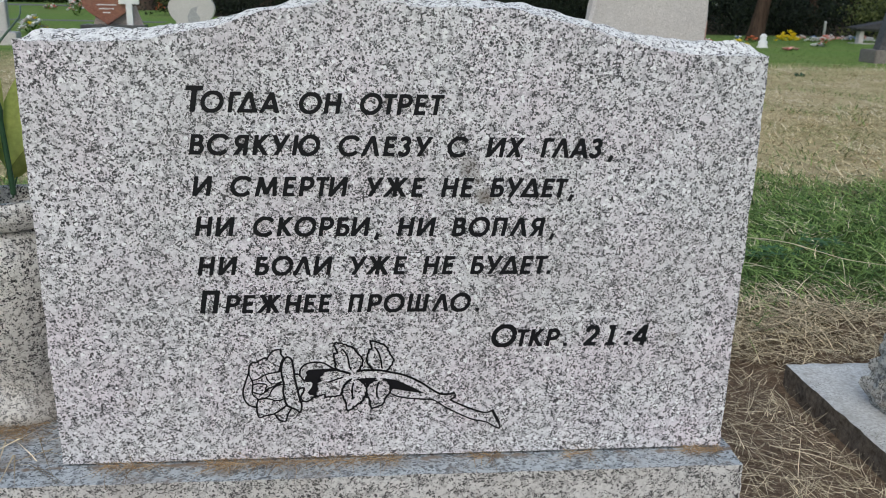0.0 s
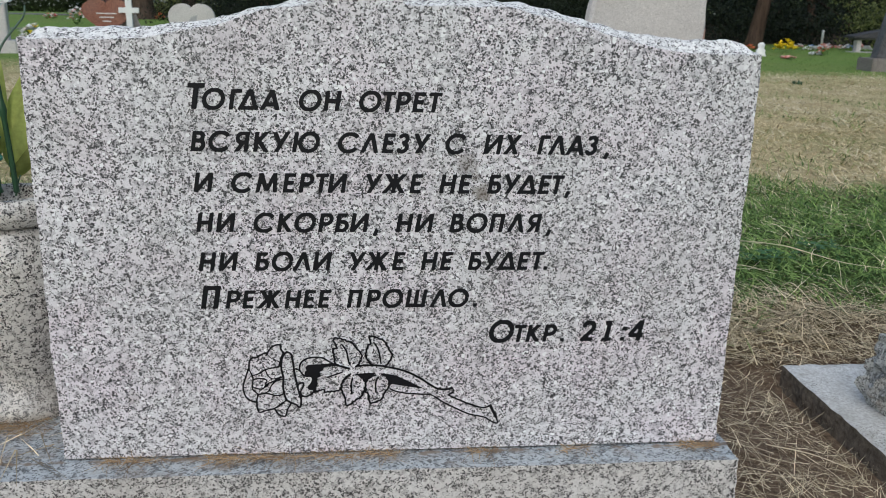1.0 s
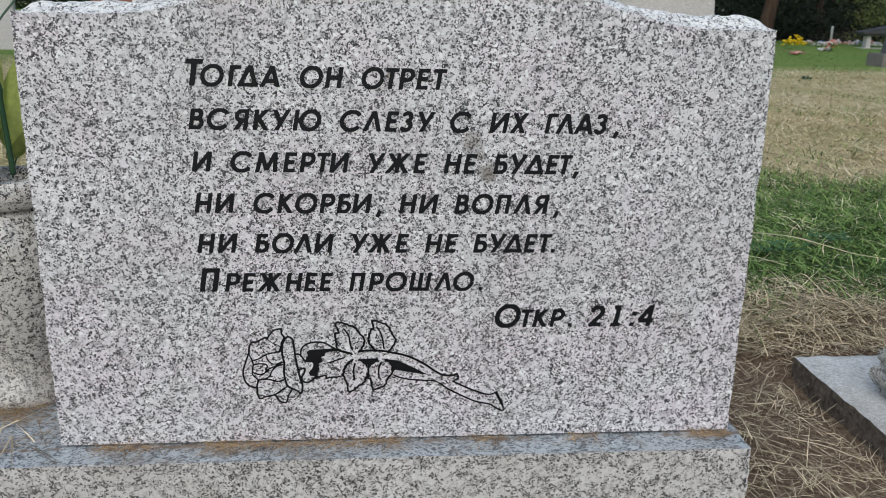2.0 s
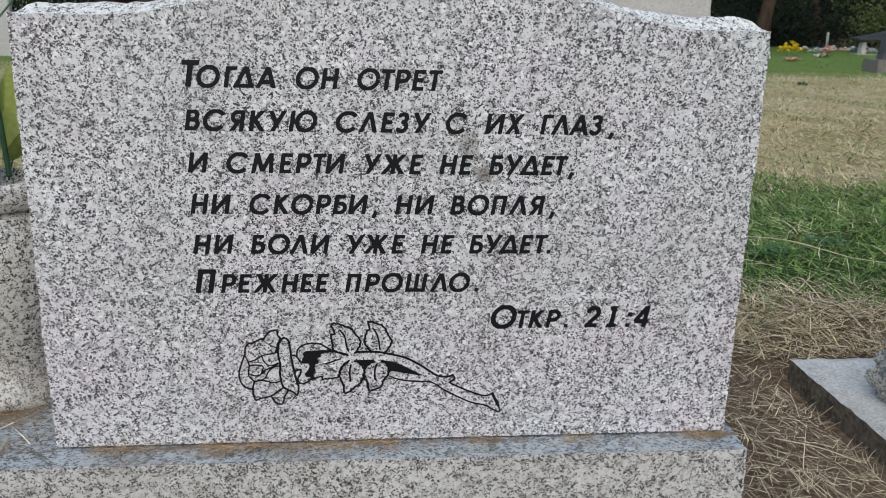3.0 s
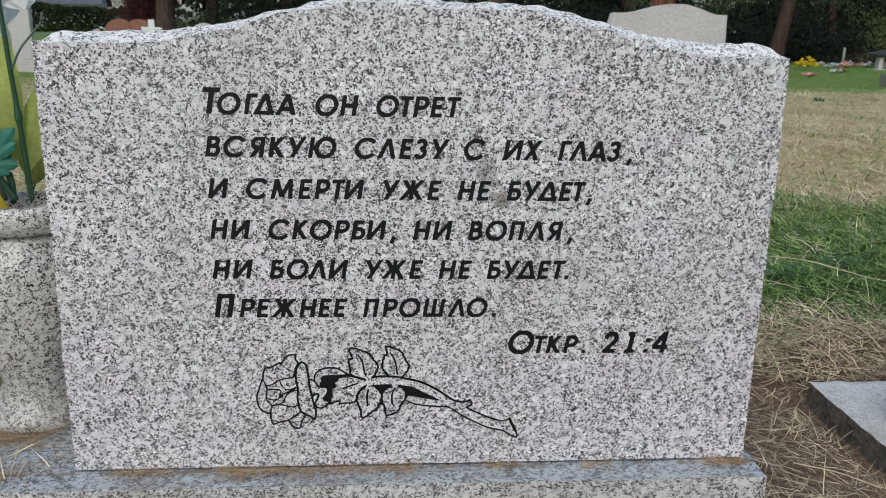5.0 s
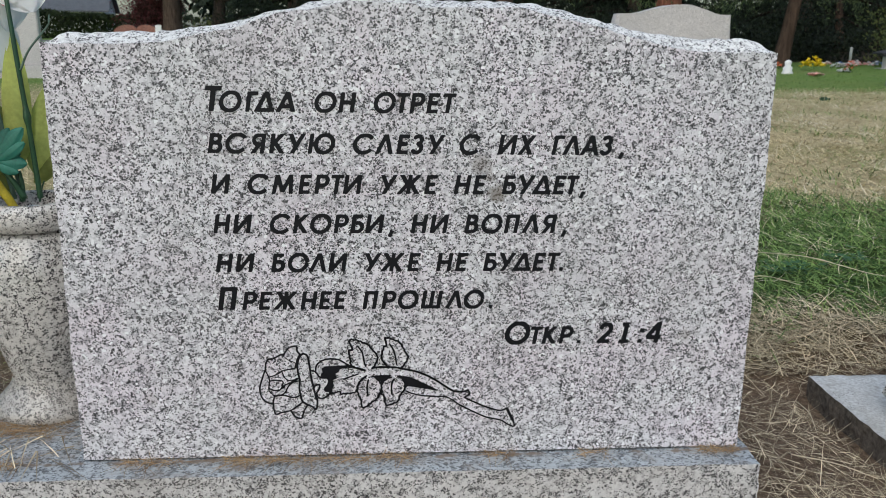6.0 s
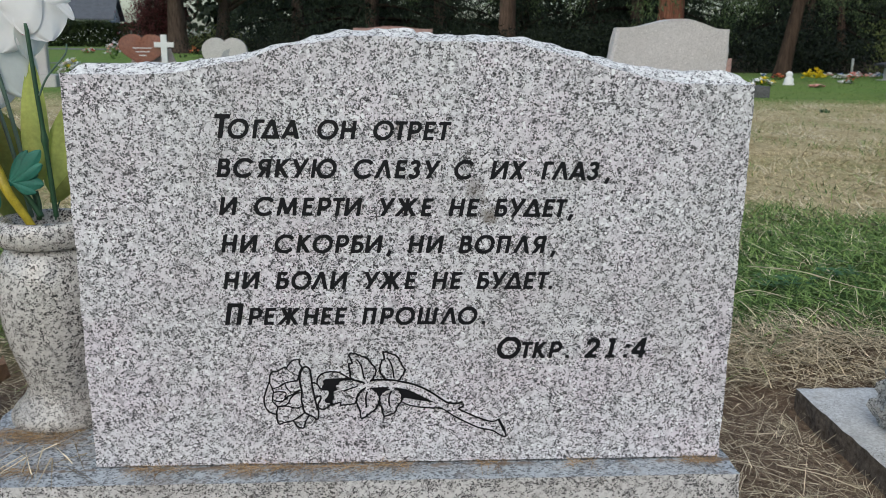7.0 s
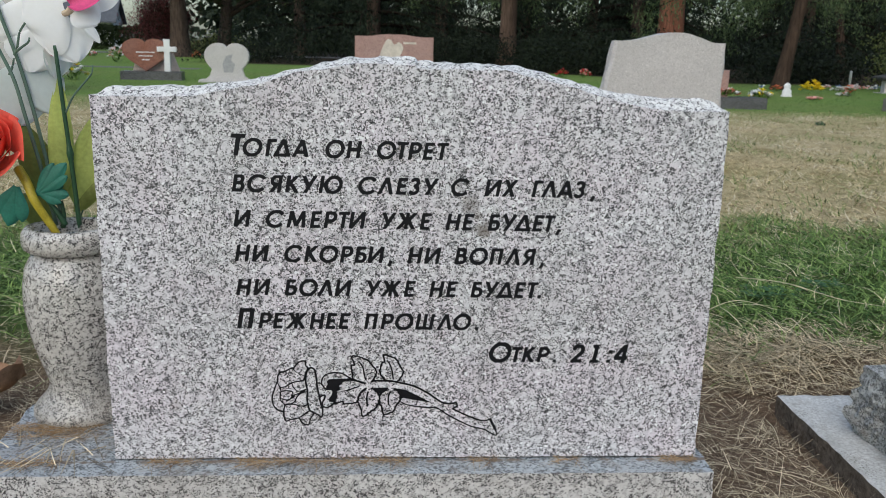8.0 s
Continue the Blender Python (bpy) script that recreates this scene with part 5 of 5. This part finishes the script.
def broad_tree(height, r, low, spread, seed, leaves, label, count=34000, size=0.11, lean=0.0):
    """A broad-leaved tree: forked limbs and an uneven crown."""
    rnd = np.random.default_rng(seed)
    ob = thing("broadleaf_tree", label, "tree")
    part("trunk", trunk_mesh(height * 0.75, r, rnd, lean), BARK_GREY, ob, smooth=True)
    limbs, tips = [], []
    for i in range(22):
        q, z0 = rnd.uniform(0, math.tau), low * 0.8 + rnd.uniform(0, 1) * (height * 0.7 - low)
        L = spread * rnd.uniform(0.55, 1.0) * (1.1 - 0.5 * (z0 / height))
        line = [(lean * z0 + L * s * math.cos(q), L * s * math.sin(q), z0 + L * (0.75 * s - 0.25 * s * s)) for s in np.linspace(0, 1, 7)]
        limbs.append((line, r * 0.4))
        for p in line[2:]:
            for _ in range(4):
                g = rnd.normal(0, 0.5, 3)
                tips.append((p[0] + g[0], p[1] + g[1], max(low, p[2] + g[2])))
    v, f = limb_set(limbs)
    tagged(part("branchwork", from_arrays("branchwork", v, f, BARK_GREY, True), BARK_GREY, ob), kind="stuff")
    v = leaf_cloud(rnd, tips, count, (0.36, 0.36, 0.30), size, 0.2, 0.9)
    part("crown", from_arrays("crown", v, quads(count), leaves), leaves, ob)
    return ob


def set_out(first, spots):
    """The first tree at the first spot, copies of it at the others."""
    for k, (x, y, turn, s) in enumerate(spots):
        m = pose(x, y, 0, 0, 0, turn)
        if k == 0:
            first.matrix_world = m
            first.scale = (s, s, s)
        else:
            o = copy_thing(first, m)
            o.scale = (s, s, s)


set_out(conifer(15, 0.40, 4.6, 4.4, 1, NEEDLES_SOFT, BARK_RED, 0.0, 0.9, 1.2, "tall cedar with a bare red trunk and hanging branches", 0.16),
        [(8.25, 24.2, 0, 1.0)])
set_out(conifer(13, 0.33, 3.3, 4.2, 8, NEEDLES_SOFT, BARK_TAN, 0.0, 0.55, 2.2, "brown-trunked cedar with light boughs hanging low", 0.15, 0.16, 0.13), [(4.2, 30.2, 130, 1.0)])
set_out(conifer(13, 0.13, 2.15, 3.6, 2, NEEDLES_SOFT, BARK_BROWN, 0.14, 0.5, 2.7, "leaning cedar with drooping branches over the lawn", 0.10, 0.13, 0.10),
        [(7.66, 15.5, 0, 1.0), (16.5, 29.5, 150, 1.2)])
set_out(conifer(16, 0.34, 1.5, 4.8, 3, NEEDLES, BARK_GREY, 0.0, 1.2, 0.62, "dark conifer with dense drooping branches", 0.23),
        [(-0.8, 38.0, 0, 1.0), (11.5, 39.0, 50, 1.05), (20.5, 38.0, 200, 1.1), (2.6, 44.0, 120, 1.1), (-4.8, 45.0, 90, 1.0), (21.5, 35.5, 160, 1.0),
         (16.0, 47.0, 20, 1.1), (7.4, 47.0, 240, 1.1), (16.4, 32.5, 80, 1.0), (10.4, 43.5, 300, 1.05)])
set_out(broad_tree(11, 0.38, 3.0, 4.6, 4, LEAVES, "old broad-leaved tree with a stout grey trunk", 26000),
        [(-8.3, 33.6, 0, 1.0), (-30.0, 48.0, 80, 1.1), (44.0, 40.0, 30, 1.1), (-42.0, 30.0, 200, 1.0)])
set_out(broad_tree(9, 0.30, 1.9, 3.6, 5, LEAVES, "forked broad-leaved tree behind the graves", 11000, lean=0.12), [(-7.4, 37.5, 20, 1.0)])
set_out(broad_tree(5.5, 0.16, 1.0, 2.2, 6, MYRTLE, "dark crape myrtle with rose blossom", 24000, 0.13), [(-9.35, 35.0, 0, 0.52)])


def hedge(name, label, x0, x1, y0, y1, z1, seed, mat, count, size=0.14, at=(0, 0, 0), turn=0):
    rnd = np.random.default_rng(seed)
    u = rnd.uniform(0, 1, (count, 3))
    side = rnd.integers(0, 3, count)
    u[side == 0, 1] = rnd.uniform(0, 0.18, (side == 0).sum())
    u[side == 1, 2] = rnd.uniform(0.88, 1.0, (side == 1).sum())
    c = np.stack([x0 + (x1 - x0) * u[:, 0], y0 + (y1 - y0) * u[:, 1], z1 * u[:, 2]], 1)
    c[:, 2] *= 1 + 0.08 * np.sin(c[:, 0] * 0.9) + 0.05 * np.sin(c[:, 0] * 2.3 + 1)
    d = rnd.normal(0, 1, (count, 3))
    d /= np.linalg.norm(d, axis=1)[:, None]
    s = np.cross(d, rnd.normal(0, 1, (count, 3)))
    s /= np.linalg.norm(s, axis=1)[:, None] + 1e-9
    v = np.stack([c, c + d * size * 0.5 + s * size * 0.3, c + d * size, c + d * size * 0.5 - s * size * 0.3], 1).reshape(-1, 3)
    ob = new(name, from_arrays(name, v, quads(count), mat))
    ob.matrix_world = pose(*at, 0, 0, turn)
    tagged(ob, label, "hedge", kind="stuff")


hedge("hedge", "dark clipped hedge in front of the house", -34, -11.6, 48, 50, 1.35, 11, HEDGE, 20000, 0.2)
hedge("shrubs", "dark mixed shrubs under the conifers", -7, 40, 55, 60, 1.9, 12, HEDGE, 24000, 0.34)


def understory(name, label, line, width, tall, seed, mat, clumps, count, size):
    """Low uneven bushes along a line on the ground."""
    rnd = np.random.default_rng(seed)
    centres = []
    for _ in range(clumps):
        s = rnd.uniform(0, 1) * (len(line) - 1)
        k = min(int(s), len(line) - 2)
        (x0, y0), (x1, y1) = line[k], line[k + 1]
        x, y = x0 + (x1 - x0) * (s - k) + rnd.normal(0, 0.3), y0 + (y1 - y0) * (s - k) + abs(rnd.normal(0, width))
        h = tall * rnd.uniform(0.35, 1.0) * (1.4 if rnd.uniform() < 0.15 else 1.0)
        for _ in range(9):
            centres.append((x + rnd.normal(0, 0.3), y + rnd.normal(0, 0.3), max(0.1, h * rnd.uniform(0.0, 1.0) ** 0.8)))
    v = leaf_cloud(rnd, centres, count, (0.2, 0.2, 0.12), size, 0.35, 0.8, 0.2)
    v[:, 2] = np.maximum(v[:, 2], 0.01)
    ob = new(name, from_arrays(name, v, quads(count), mat))
    tagged(ob, label, "shrubs", kind="stuff")


# bushes under the conifers, their colour darkened to stand for canopy shade
understory("undergrowth", "undergrowth and low boughs beneath the conifers, coloured as in deep shade", [(-6.0, 26.5), (0, 25), (2.7, 26), (4.4, 31.2), (4.8, 22.5), (6.4, 20.5), (8.4, 18.4), (13, 18.0), (20, 19.0), (32, 23)], 2.4, 1.2, 71, SHADE_LEAVES, 190, 80000, 0.09)
understory("young_shrubs", "yellow-green young shrubs between the tree trunks", [(-10.4, 41.0), (-7.6, 41.0)], 0.8, 1.0, 72, YOUNG_LEAVES, 16, 5000, 0.14)
understory("young_shrubs", "yellow-green young shrubs at the edge of the woods", [(11.1, 17.3), (13.6, 17.8)], 0.3, 1.5, 74, YOUNG_LEAVES, 14, 9000, 0.08)


def far_woods():
    """Distant woods all round: an uneven belt of clumps of leaves."""
    rnd = np.random.default_rng(21)
    centres = []
    for k in range(150):
        q = math.tau * k / 150 + rnd.uniform(-0.02, 0.02)
        r = rnd.uniform(78, 105)
        if -0.44 < math.cos(q) / math.sin(q) < -0.26 and math.sin(q) > 0:
            continue
        if (-0.26 <= math.cos(q) / math.sin(q) < -0.22 or 0.35 < math.cos(q) / math.sin(q) < 0.42) and math.sin(q) > 0 and k % 3:
            continue
        if math.sin(q) > 0 and any(lo < math.cos(q) / math.sin(q) < hi for lo, hi in ((0.36, 0.405), (0.11, 0.13), (0.225, 0.24))):
            continue          # gaps through which the sky shows
        h = rnd.uniform(7, 15)
        for _ in range(26):
            w = rnd.uniform(0, 1)
            centres.append((r * math.cos(q) + rnd.normal(0, 1.6 * (1.2 - w)), r * math.sin(q) + rnd.normal(0, 1.6 * (1.2 - w)), 0.3 + h * w))
    n = 120000
    v = leaf_cloud(rnd, centres, n, (1.0, 1.0, 0.8), 1.05, 0.3, 0.8, 0.36)
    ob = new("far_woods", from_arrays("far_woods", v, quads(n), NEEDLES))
    tagged(ob, "distant dark woods round the cemetery", "woods", kind="stuff")


far_woods()



# ---- grass, straw and litter ----
def ground_heights(x, y):
    return np.array([ground_z(p, q) for p, q in zip(x, y)])


def clear_of_stones(x, y):
    base_hit = (x > -0.57) & (x < 0.41) & (y > -0.06) & (y < 0.275)
    slab_hit = (x > 0.75) & (x < 2.25) & (y > -0.37) & (y < 0.59)
    return ~(base_hit | slab_hit)


def strands(name, label, x, y, length, width, lift, bend, seed, mat, heights=None, segments=3):
    """Tapering strands: lift 1 stands up, 0 lies flat; bend curls the tip over."""
    rnd = np.random.default_rng(seed)
    n = len(x)
    z = ground_heights(x, y) if heights is None else heights
    q = rnd.uniform(0, math.tau, n)
    L = length * rnd.uniform(0.5, 1.3, n)
    up = np.clip(rnd.normal(lift, 0.18, n), 0.02, 1.0)
    curl = bend * rnd.uniform(0.3, 1.5, n)
    sway = rnd.normal(0, 0.5, n) * bend
    rows = []
    for k in range(segments + 1):
        s = k / segments
        flat = np.sqrt(1 - up ** 2) * s + curl * s * s * 0.6
        h = up * s - curl * s * s * 0.5 * up
        a0 = q + sway * s
        px, py = x + L * flat * np.cos(a0), y + L * flat * np.sin(a0)
        pz = z + np.maximum(L * h, 0.002) + 0.001
        w = width * (1 - s * 0.85) * rnd.uniform(0.7, 1.3, n)
        ox, oy = -np.sin(a0) * w, np.cos(a0) * w
        rows.append(np.stack([px + ox, py + oy, pz], 1))
        rows.append(np.stack([px - ox, py - oy, pz + w * 0.6], 1))
    per = 2 * (segments + 1)
    v = np.stack(rows, 1).reshape(-1, 3)
    faces = [(i * per + 2 * k, i * per + 2 * k + 1, i * per + 2 * k + 3, i * per + 2 * k + 2) for i in range(n) for k in range(segments)]
    ob = new(name, from_arrays(name, v, faces, mat))
    return tagged(ob, label, "grass", kind="stuff")


def scatter(n, x0, x1, y0, y1, seed, keep=None):
    rnd = np.random.default_rng(seed)
    x, y = rnd.uniform(x0, x1, n), rnd.uniform(y0, y1, n)
    ok = clear_of_stones(x, y)
    fade = np.minimum(np.minimum(x - x0, x1 - x), 1.2 * np.minimum(y - y0 + 0.25, y1 - y + 0.25)) / 0.8
    ok &= rnd.uniform(0, 1, n) < np.clip(fade, 0, 1)
    if keep is not None:
        ok &= keep(x, y, rnd.uniform(0, 1, n))
    return x[ok], y[ok]


def patchy(scale, lo, hi, shift=0.0):
    def keep(x, y, r):
        p = np.array([noise.noise(Vector((a0 * scale + shift, b0 * scale, 0.3))) for a0, b0 in zip(x, y)])
        return r < np.clip((p - lo) / (hi - lo), 0.0, 1.0)
    return keep


def lush_band(x, y, r):
    edge = 0.07 * np.sin(x * 5.1) + 0.05 * np.sin(x * 13 + 1)
    inside = np.clip((y - 0.80 - edge) / 0.22, 0, 1) * np.clip((2.35 + 2 * edge - y) / 0.5, 0, 1)
    return r < inside


x, y = scatter(90000, -3.0, 4.2, 0.72, 2.4, 31, lush_band)
strands("grass_lush", "lush green grass behind the graves", x, y, 0.048, 0.0019, 0.62, 0.8, 41, GRASS, segments=2)
x, y = scatter(26000, -2.6, 3.8, 0.80, 2.3, 40, patchy(4.5, 0.05, 0.5, 2.0))
strands("grass_clumps", "taller clumps in the green grass", x, y, 0.07, 0.0022, 0.68, 0.85, 50, GRASS)
x, y = scatter(260, -1.6, 2.8, 0.75, 2.1, 54)
strands("grass_stalks", "long bleached grass stalks", x, y, 0.13, 0.0009, 0.42, 0.8, 55, BLEACHED, segments=9)
x, y = scatter(13000, -3.0, 4.2, 0.72, 2.6, 32, patchy(7.0, -0.35, 0.35, 6.0))
strands("grass_dry_mixed", "dry stalks among the green grass", x, y, 0.07, 0.0015, 0.5, 0.8, 42, STRAW)
x, y = scatter(4200, -2.2, 3.4, 0.78, 2.2, 67, patchy(4.0, -0.2, 0.4, 7.0))
strands("grass_bleached_bits", "short bleached straw bits caught in the green grass", x, y, 0.045, 0.0009, 0.35, 0.5, 68, BLEACHED, ground_heights(x, y) + 0.022, 3)
x, y = scatter(36000, -2.5, 5.0, 1.9, 4.6, 56)
strands("grass_dry_near", "dry straw-coloured grass", x, y, 0.05, 0.0018, 0.42, 0.5, 57, DRY, segments=2)
x, y = scatter(56000, -5, 7.5, 2.0, 9.0, 33)
strands("grass_dry", "short dry tan grass", x, y, 0.032, 0.0017, 0.55, 0.35, 43, DRY, segments=2)
x, y = scatter(30000, -3.5, 6.5, 2.1, 8.6, 63, patchy(2.6, 0.0, 0.35, 5.0))
strands("grass_dry_tussocks", "bleached tussocks in the dry lawn", x, y, 0.065, 0.0026, 0.55, 0.6, 64, BLEACHED, segments=2)
x, y = scatter(16000, -3.5, 6.5, 2.1, 8.6, 65, patchy(3.1, 0.05, 0.4, 11.0))
strands("grass_brown", "brown withered grass in the dry lawn", x, y, 0.045, 0.0024, 0.5, 0.6, 66, BROWN_STRAW, segments=2)
x, y = scatter(36000, -6, 8, 1.9, 9.5, 34, patchy(1.1, -0.25, 0.35))
strands("grass_tufts", "green tufts in the dry lawn", x, y, 0.04, 0.0018, 0.7, 0.35, 44, LAWN_BLADES, segments=2)
x, y = scatter(42000, -10, 12, 8.0, 18.0, 35)
strands("grass_lawn", "mown green lawn among the graves", x, y, 0.03, 0.003, 0.75, 0.3, 45, LAWN_BLADES, segments=2)
x, y = scatter(85000, -2.0, 2.6, -0.25, 0.98, 36, lambda x, y, r: patchy(2.6, -0.85, 0.05, 4.0)(x, y, r + 0.35 * (x < -0.45) + 0.3 * ((x > 0.42) & (y < 0.42))))
strands("straw_litter", "dry straw lying on the bare soil", x, y, 0.045, 0.0006, 0.15, 0.3, 46, STRAW, segments=2)
x, y = scatter(4200, -2.5, 3.2, -0.3, 1.0, 37, patchy(5.0, -0.5, 0.3, 3.0))
strands("straw_stalks", "longer straw stalks over the soil", x, y, 0.085, 0.0008, 0.2, 0.25, 47, STRAW, segments=4)
# grass out of view, added to lower the light bounced onto the headstone
x, y = scatter(16000, -3.0, 3.8, -3.4, -0.3, 39)
strands("unseen_grass_front", "thin unseen grass in front of the grave, added to cut bounced light", x, y, 0.045, 0.0025, 0.5, 0.5, 49, GRASS, segments=2)
x, y = scatter(1800, -2.5, 3.0, 0.35, 0.95, 38, patchy(3.0, -0.1, 0.5, 9.0))
strands("grass_sprigs", "sparse green sprigs in the soil", x, y, 0.06, 0.0018, 0.65, 0.5, 48, GRASS)
x, y = scatter(15000, -3.0, 5.0, 2.0, 6.0, 58, patchy(2.2, 0.12, 0.42, 8.0))
strands("grass_green_patches", "green patches in the dry lawn", x, y, 0.06, 0.0022, 0.7, 0.5, 59, GRASS, segments=2)

rnd = np.random.default_rng(61)
x, y = rnd.normal(0.78, 0.24, 3400), rnd.normal(0.77, 0.085, 3400)
ok = clear_of_stones(x, y)
strands("straw_heap", "loose heap of straw along the edge of the grass", x[ok], y[ok], 0.062, 0.0012, 0.28, 0.6, 62, STRAW, segments=4)


def runner(points, lift, r):
    """One long dry stalk trailing over the grass, with swollen joints."""
    rise = [(p, q, ground_z(p, q) + lift * (0.35 + 0.65 * math.sin(math.pi * i / (len(points) - 1)))) for i, (p, q) in enumerate(points)]
    ob = new("dry_stalk", mesh_of("dry_stalk", tube(rise, r, r * 0.5, 6, 6, (0.22, 0.48, 0.74)), BLEACHED, True))
    tagged(ob, "long bleached dry grass runner lying over the ground", "dry stalk", group="dry stalks")


runner([(1.00, 1.34), (1.02, 1.22), (1.05, 1.12), (1.10, 1.05), (1.17, 1.03), (1.32, 1.05)], 0.062, 0.0013)
runner([(0.77, 1.00), (0.85, 0.98), (0.98, 1.02)], 0.06, 0.0011)
runner([(0.96, 0.95), (0.94, 0.86), (0.97, 0.80)], 0.05, 0.0011)
runner([(1.17, 1.10), (1.12, 0.99), (1.09, 0.91)], 0.06, 0.0008)
runner([(0.96, 0.84), (0.98, 0.75), (1.01, 0.66)], 0.035, 0.0009)
runner([(1.45, 1.38), (1.43, 1.31), (1.41, 1.23)], 0.06, 0.0011)
runner([(0.745, 0.54), (0.715, 0.44), (0.70, 0.38)], 0.02, 0.0009)
runner([(0.62, 0.31), (0.67, 0.26), (0.72, 0.23)], 0.02, 0.0010)

# litter on the plinth, along the foot of the stone and round the vase
rnd = np.random.default_rng(51)
n = 1500
x = np.concatenate([rnd.uniform(-0.54, 0.38, n), rnd.normal(-0.49, 0.035, 480)])
y = np.concatenate([-0.006 - np.abs(rnd.normal(0, 0.007, n)), 0.085 + rnd.normal(0, 0.014, 480)])
dense = np.concatenate([np.array([noise.noise(Vector((p * 9, 0, 2))) > 0.0 for p in x[:n]]), np.ones(480, bool)]) & ((x < -0.39) | (y < -0.004)) & (y > -0.036) & (x > -0.545)
x, y = x[dense], y[dense]
strands("straw_on_plinth", "dry straw bits on the stone plinth", x, y, 0.026, 0.0004, 0.10, 0.35, 52, BROWN_STRAW, np.full(len(x), BASE_TOP + 0.001), 4)
x, y = rnd.uniform(-0.54, -0.40, 30), rnd.uniform(-0.025, 0.06, 30)
strands("straw_stalks_on_plinth", "long straw stalks on the stone plinth", x, y, 0.07, 0.0008, -0.3, 0.15, 53, STRAW, np.full(30, BASE_TOP + 0.002), 5)


def dead_leaf(at, turn, size):
    ob = new("dead_leaf", mesh_of("dead_leaf", sheet((0, 0, 0), (size, 0, 0.012), size * 0.7, (0, 0.1, 1), -0.35, -0.15, 0.22, 0.8, 2), DEAD_LEAF, True))
    ob.matrix_world = pose(*at, 8, -6, turn)
    tagged(ob, "curled brown dead leaf lying on the straw", "leaf")


dead_leaf((-0.845, 0.515, -0.012), 35, 0.13)
dead_leaf((-0.80, 0.50, -0.03), 140, 0.06)
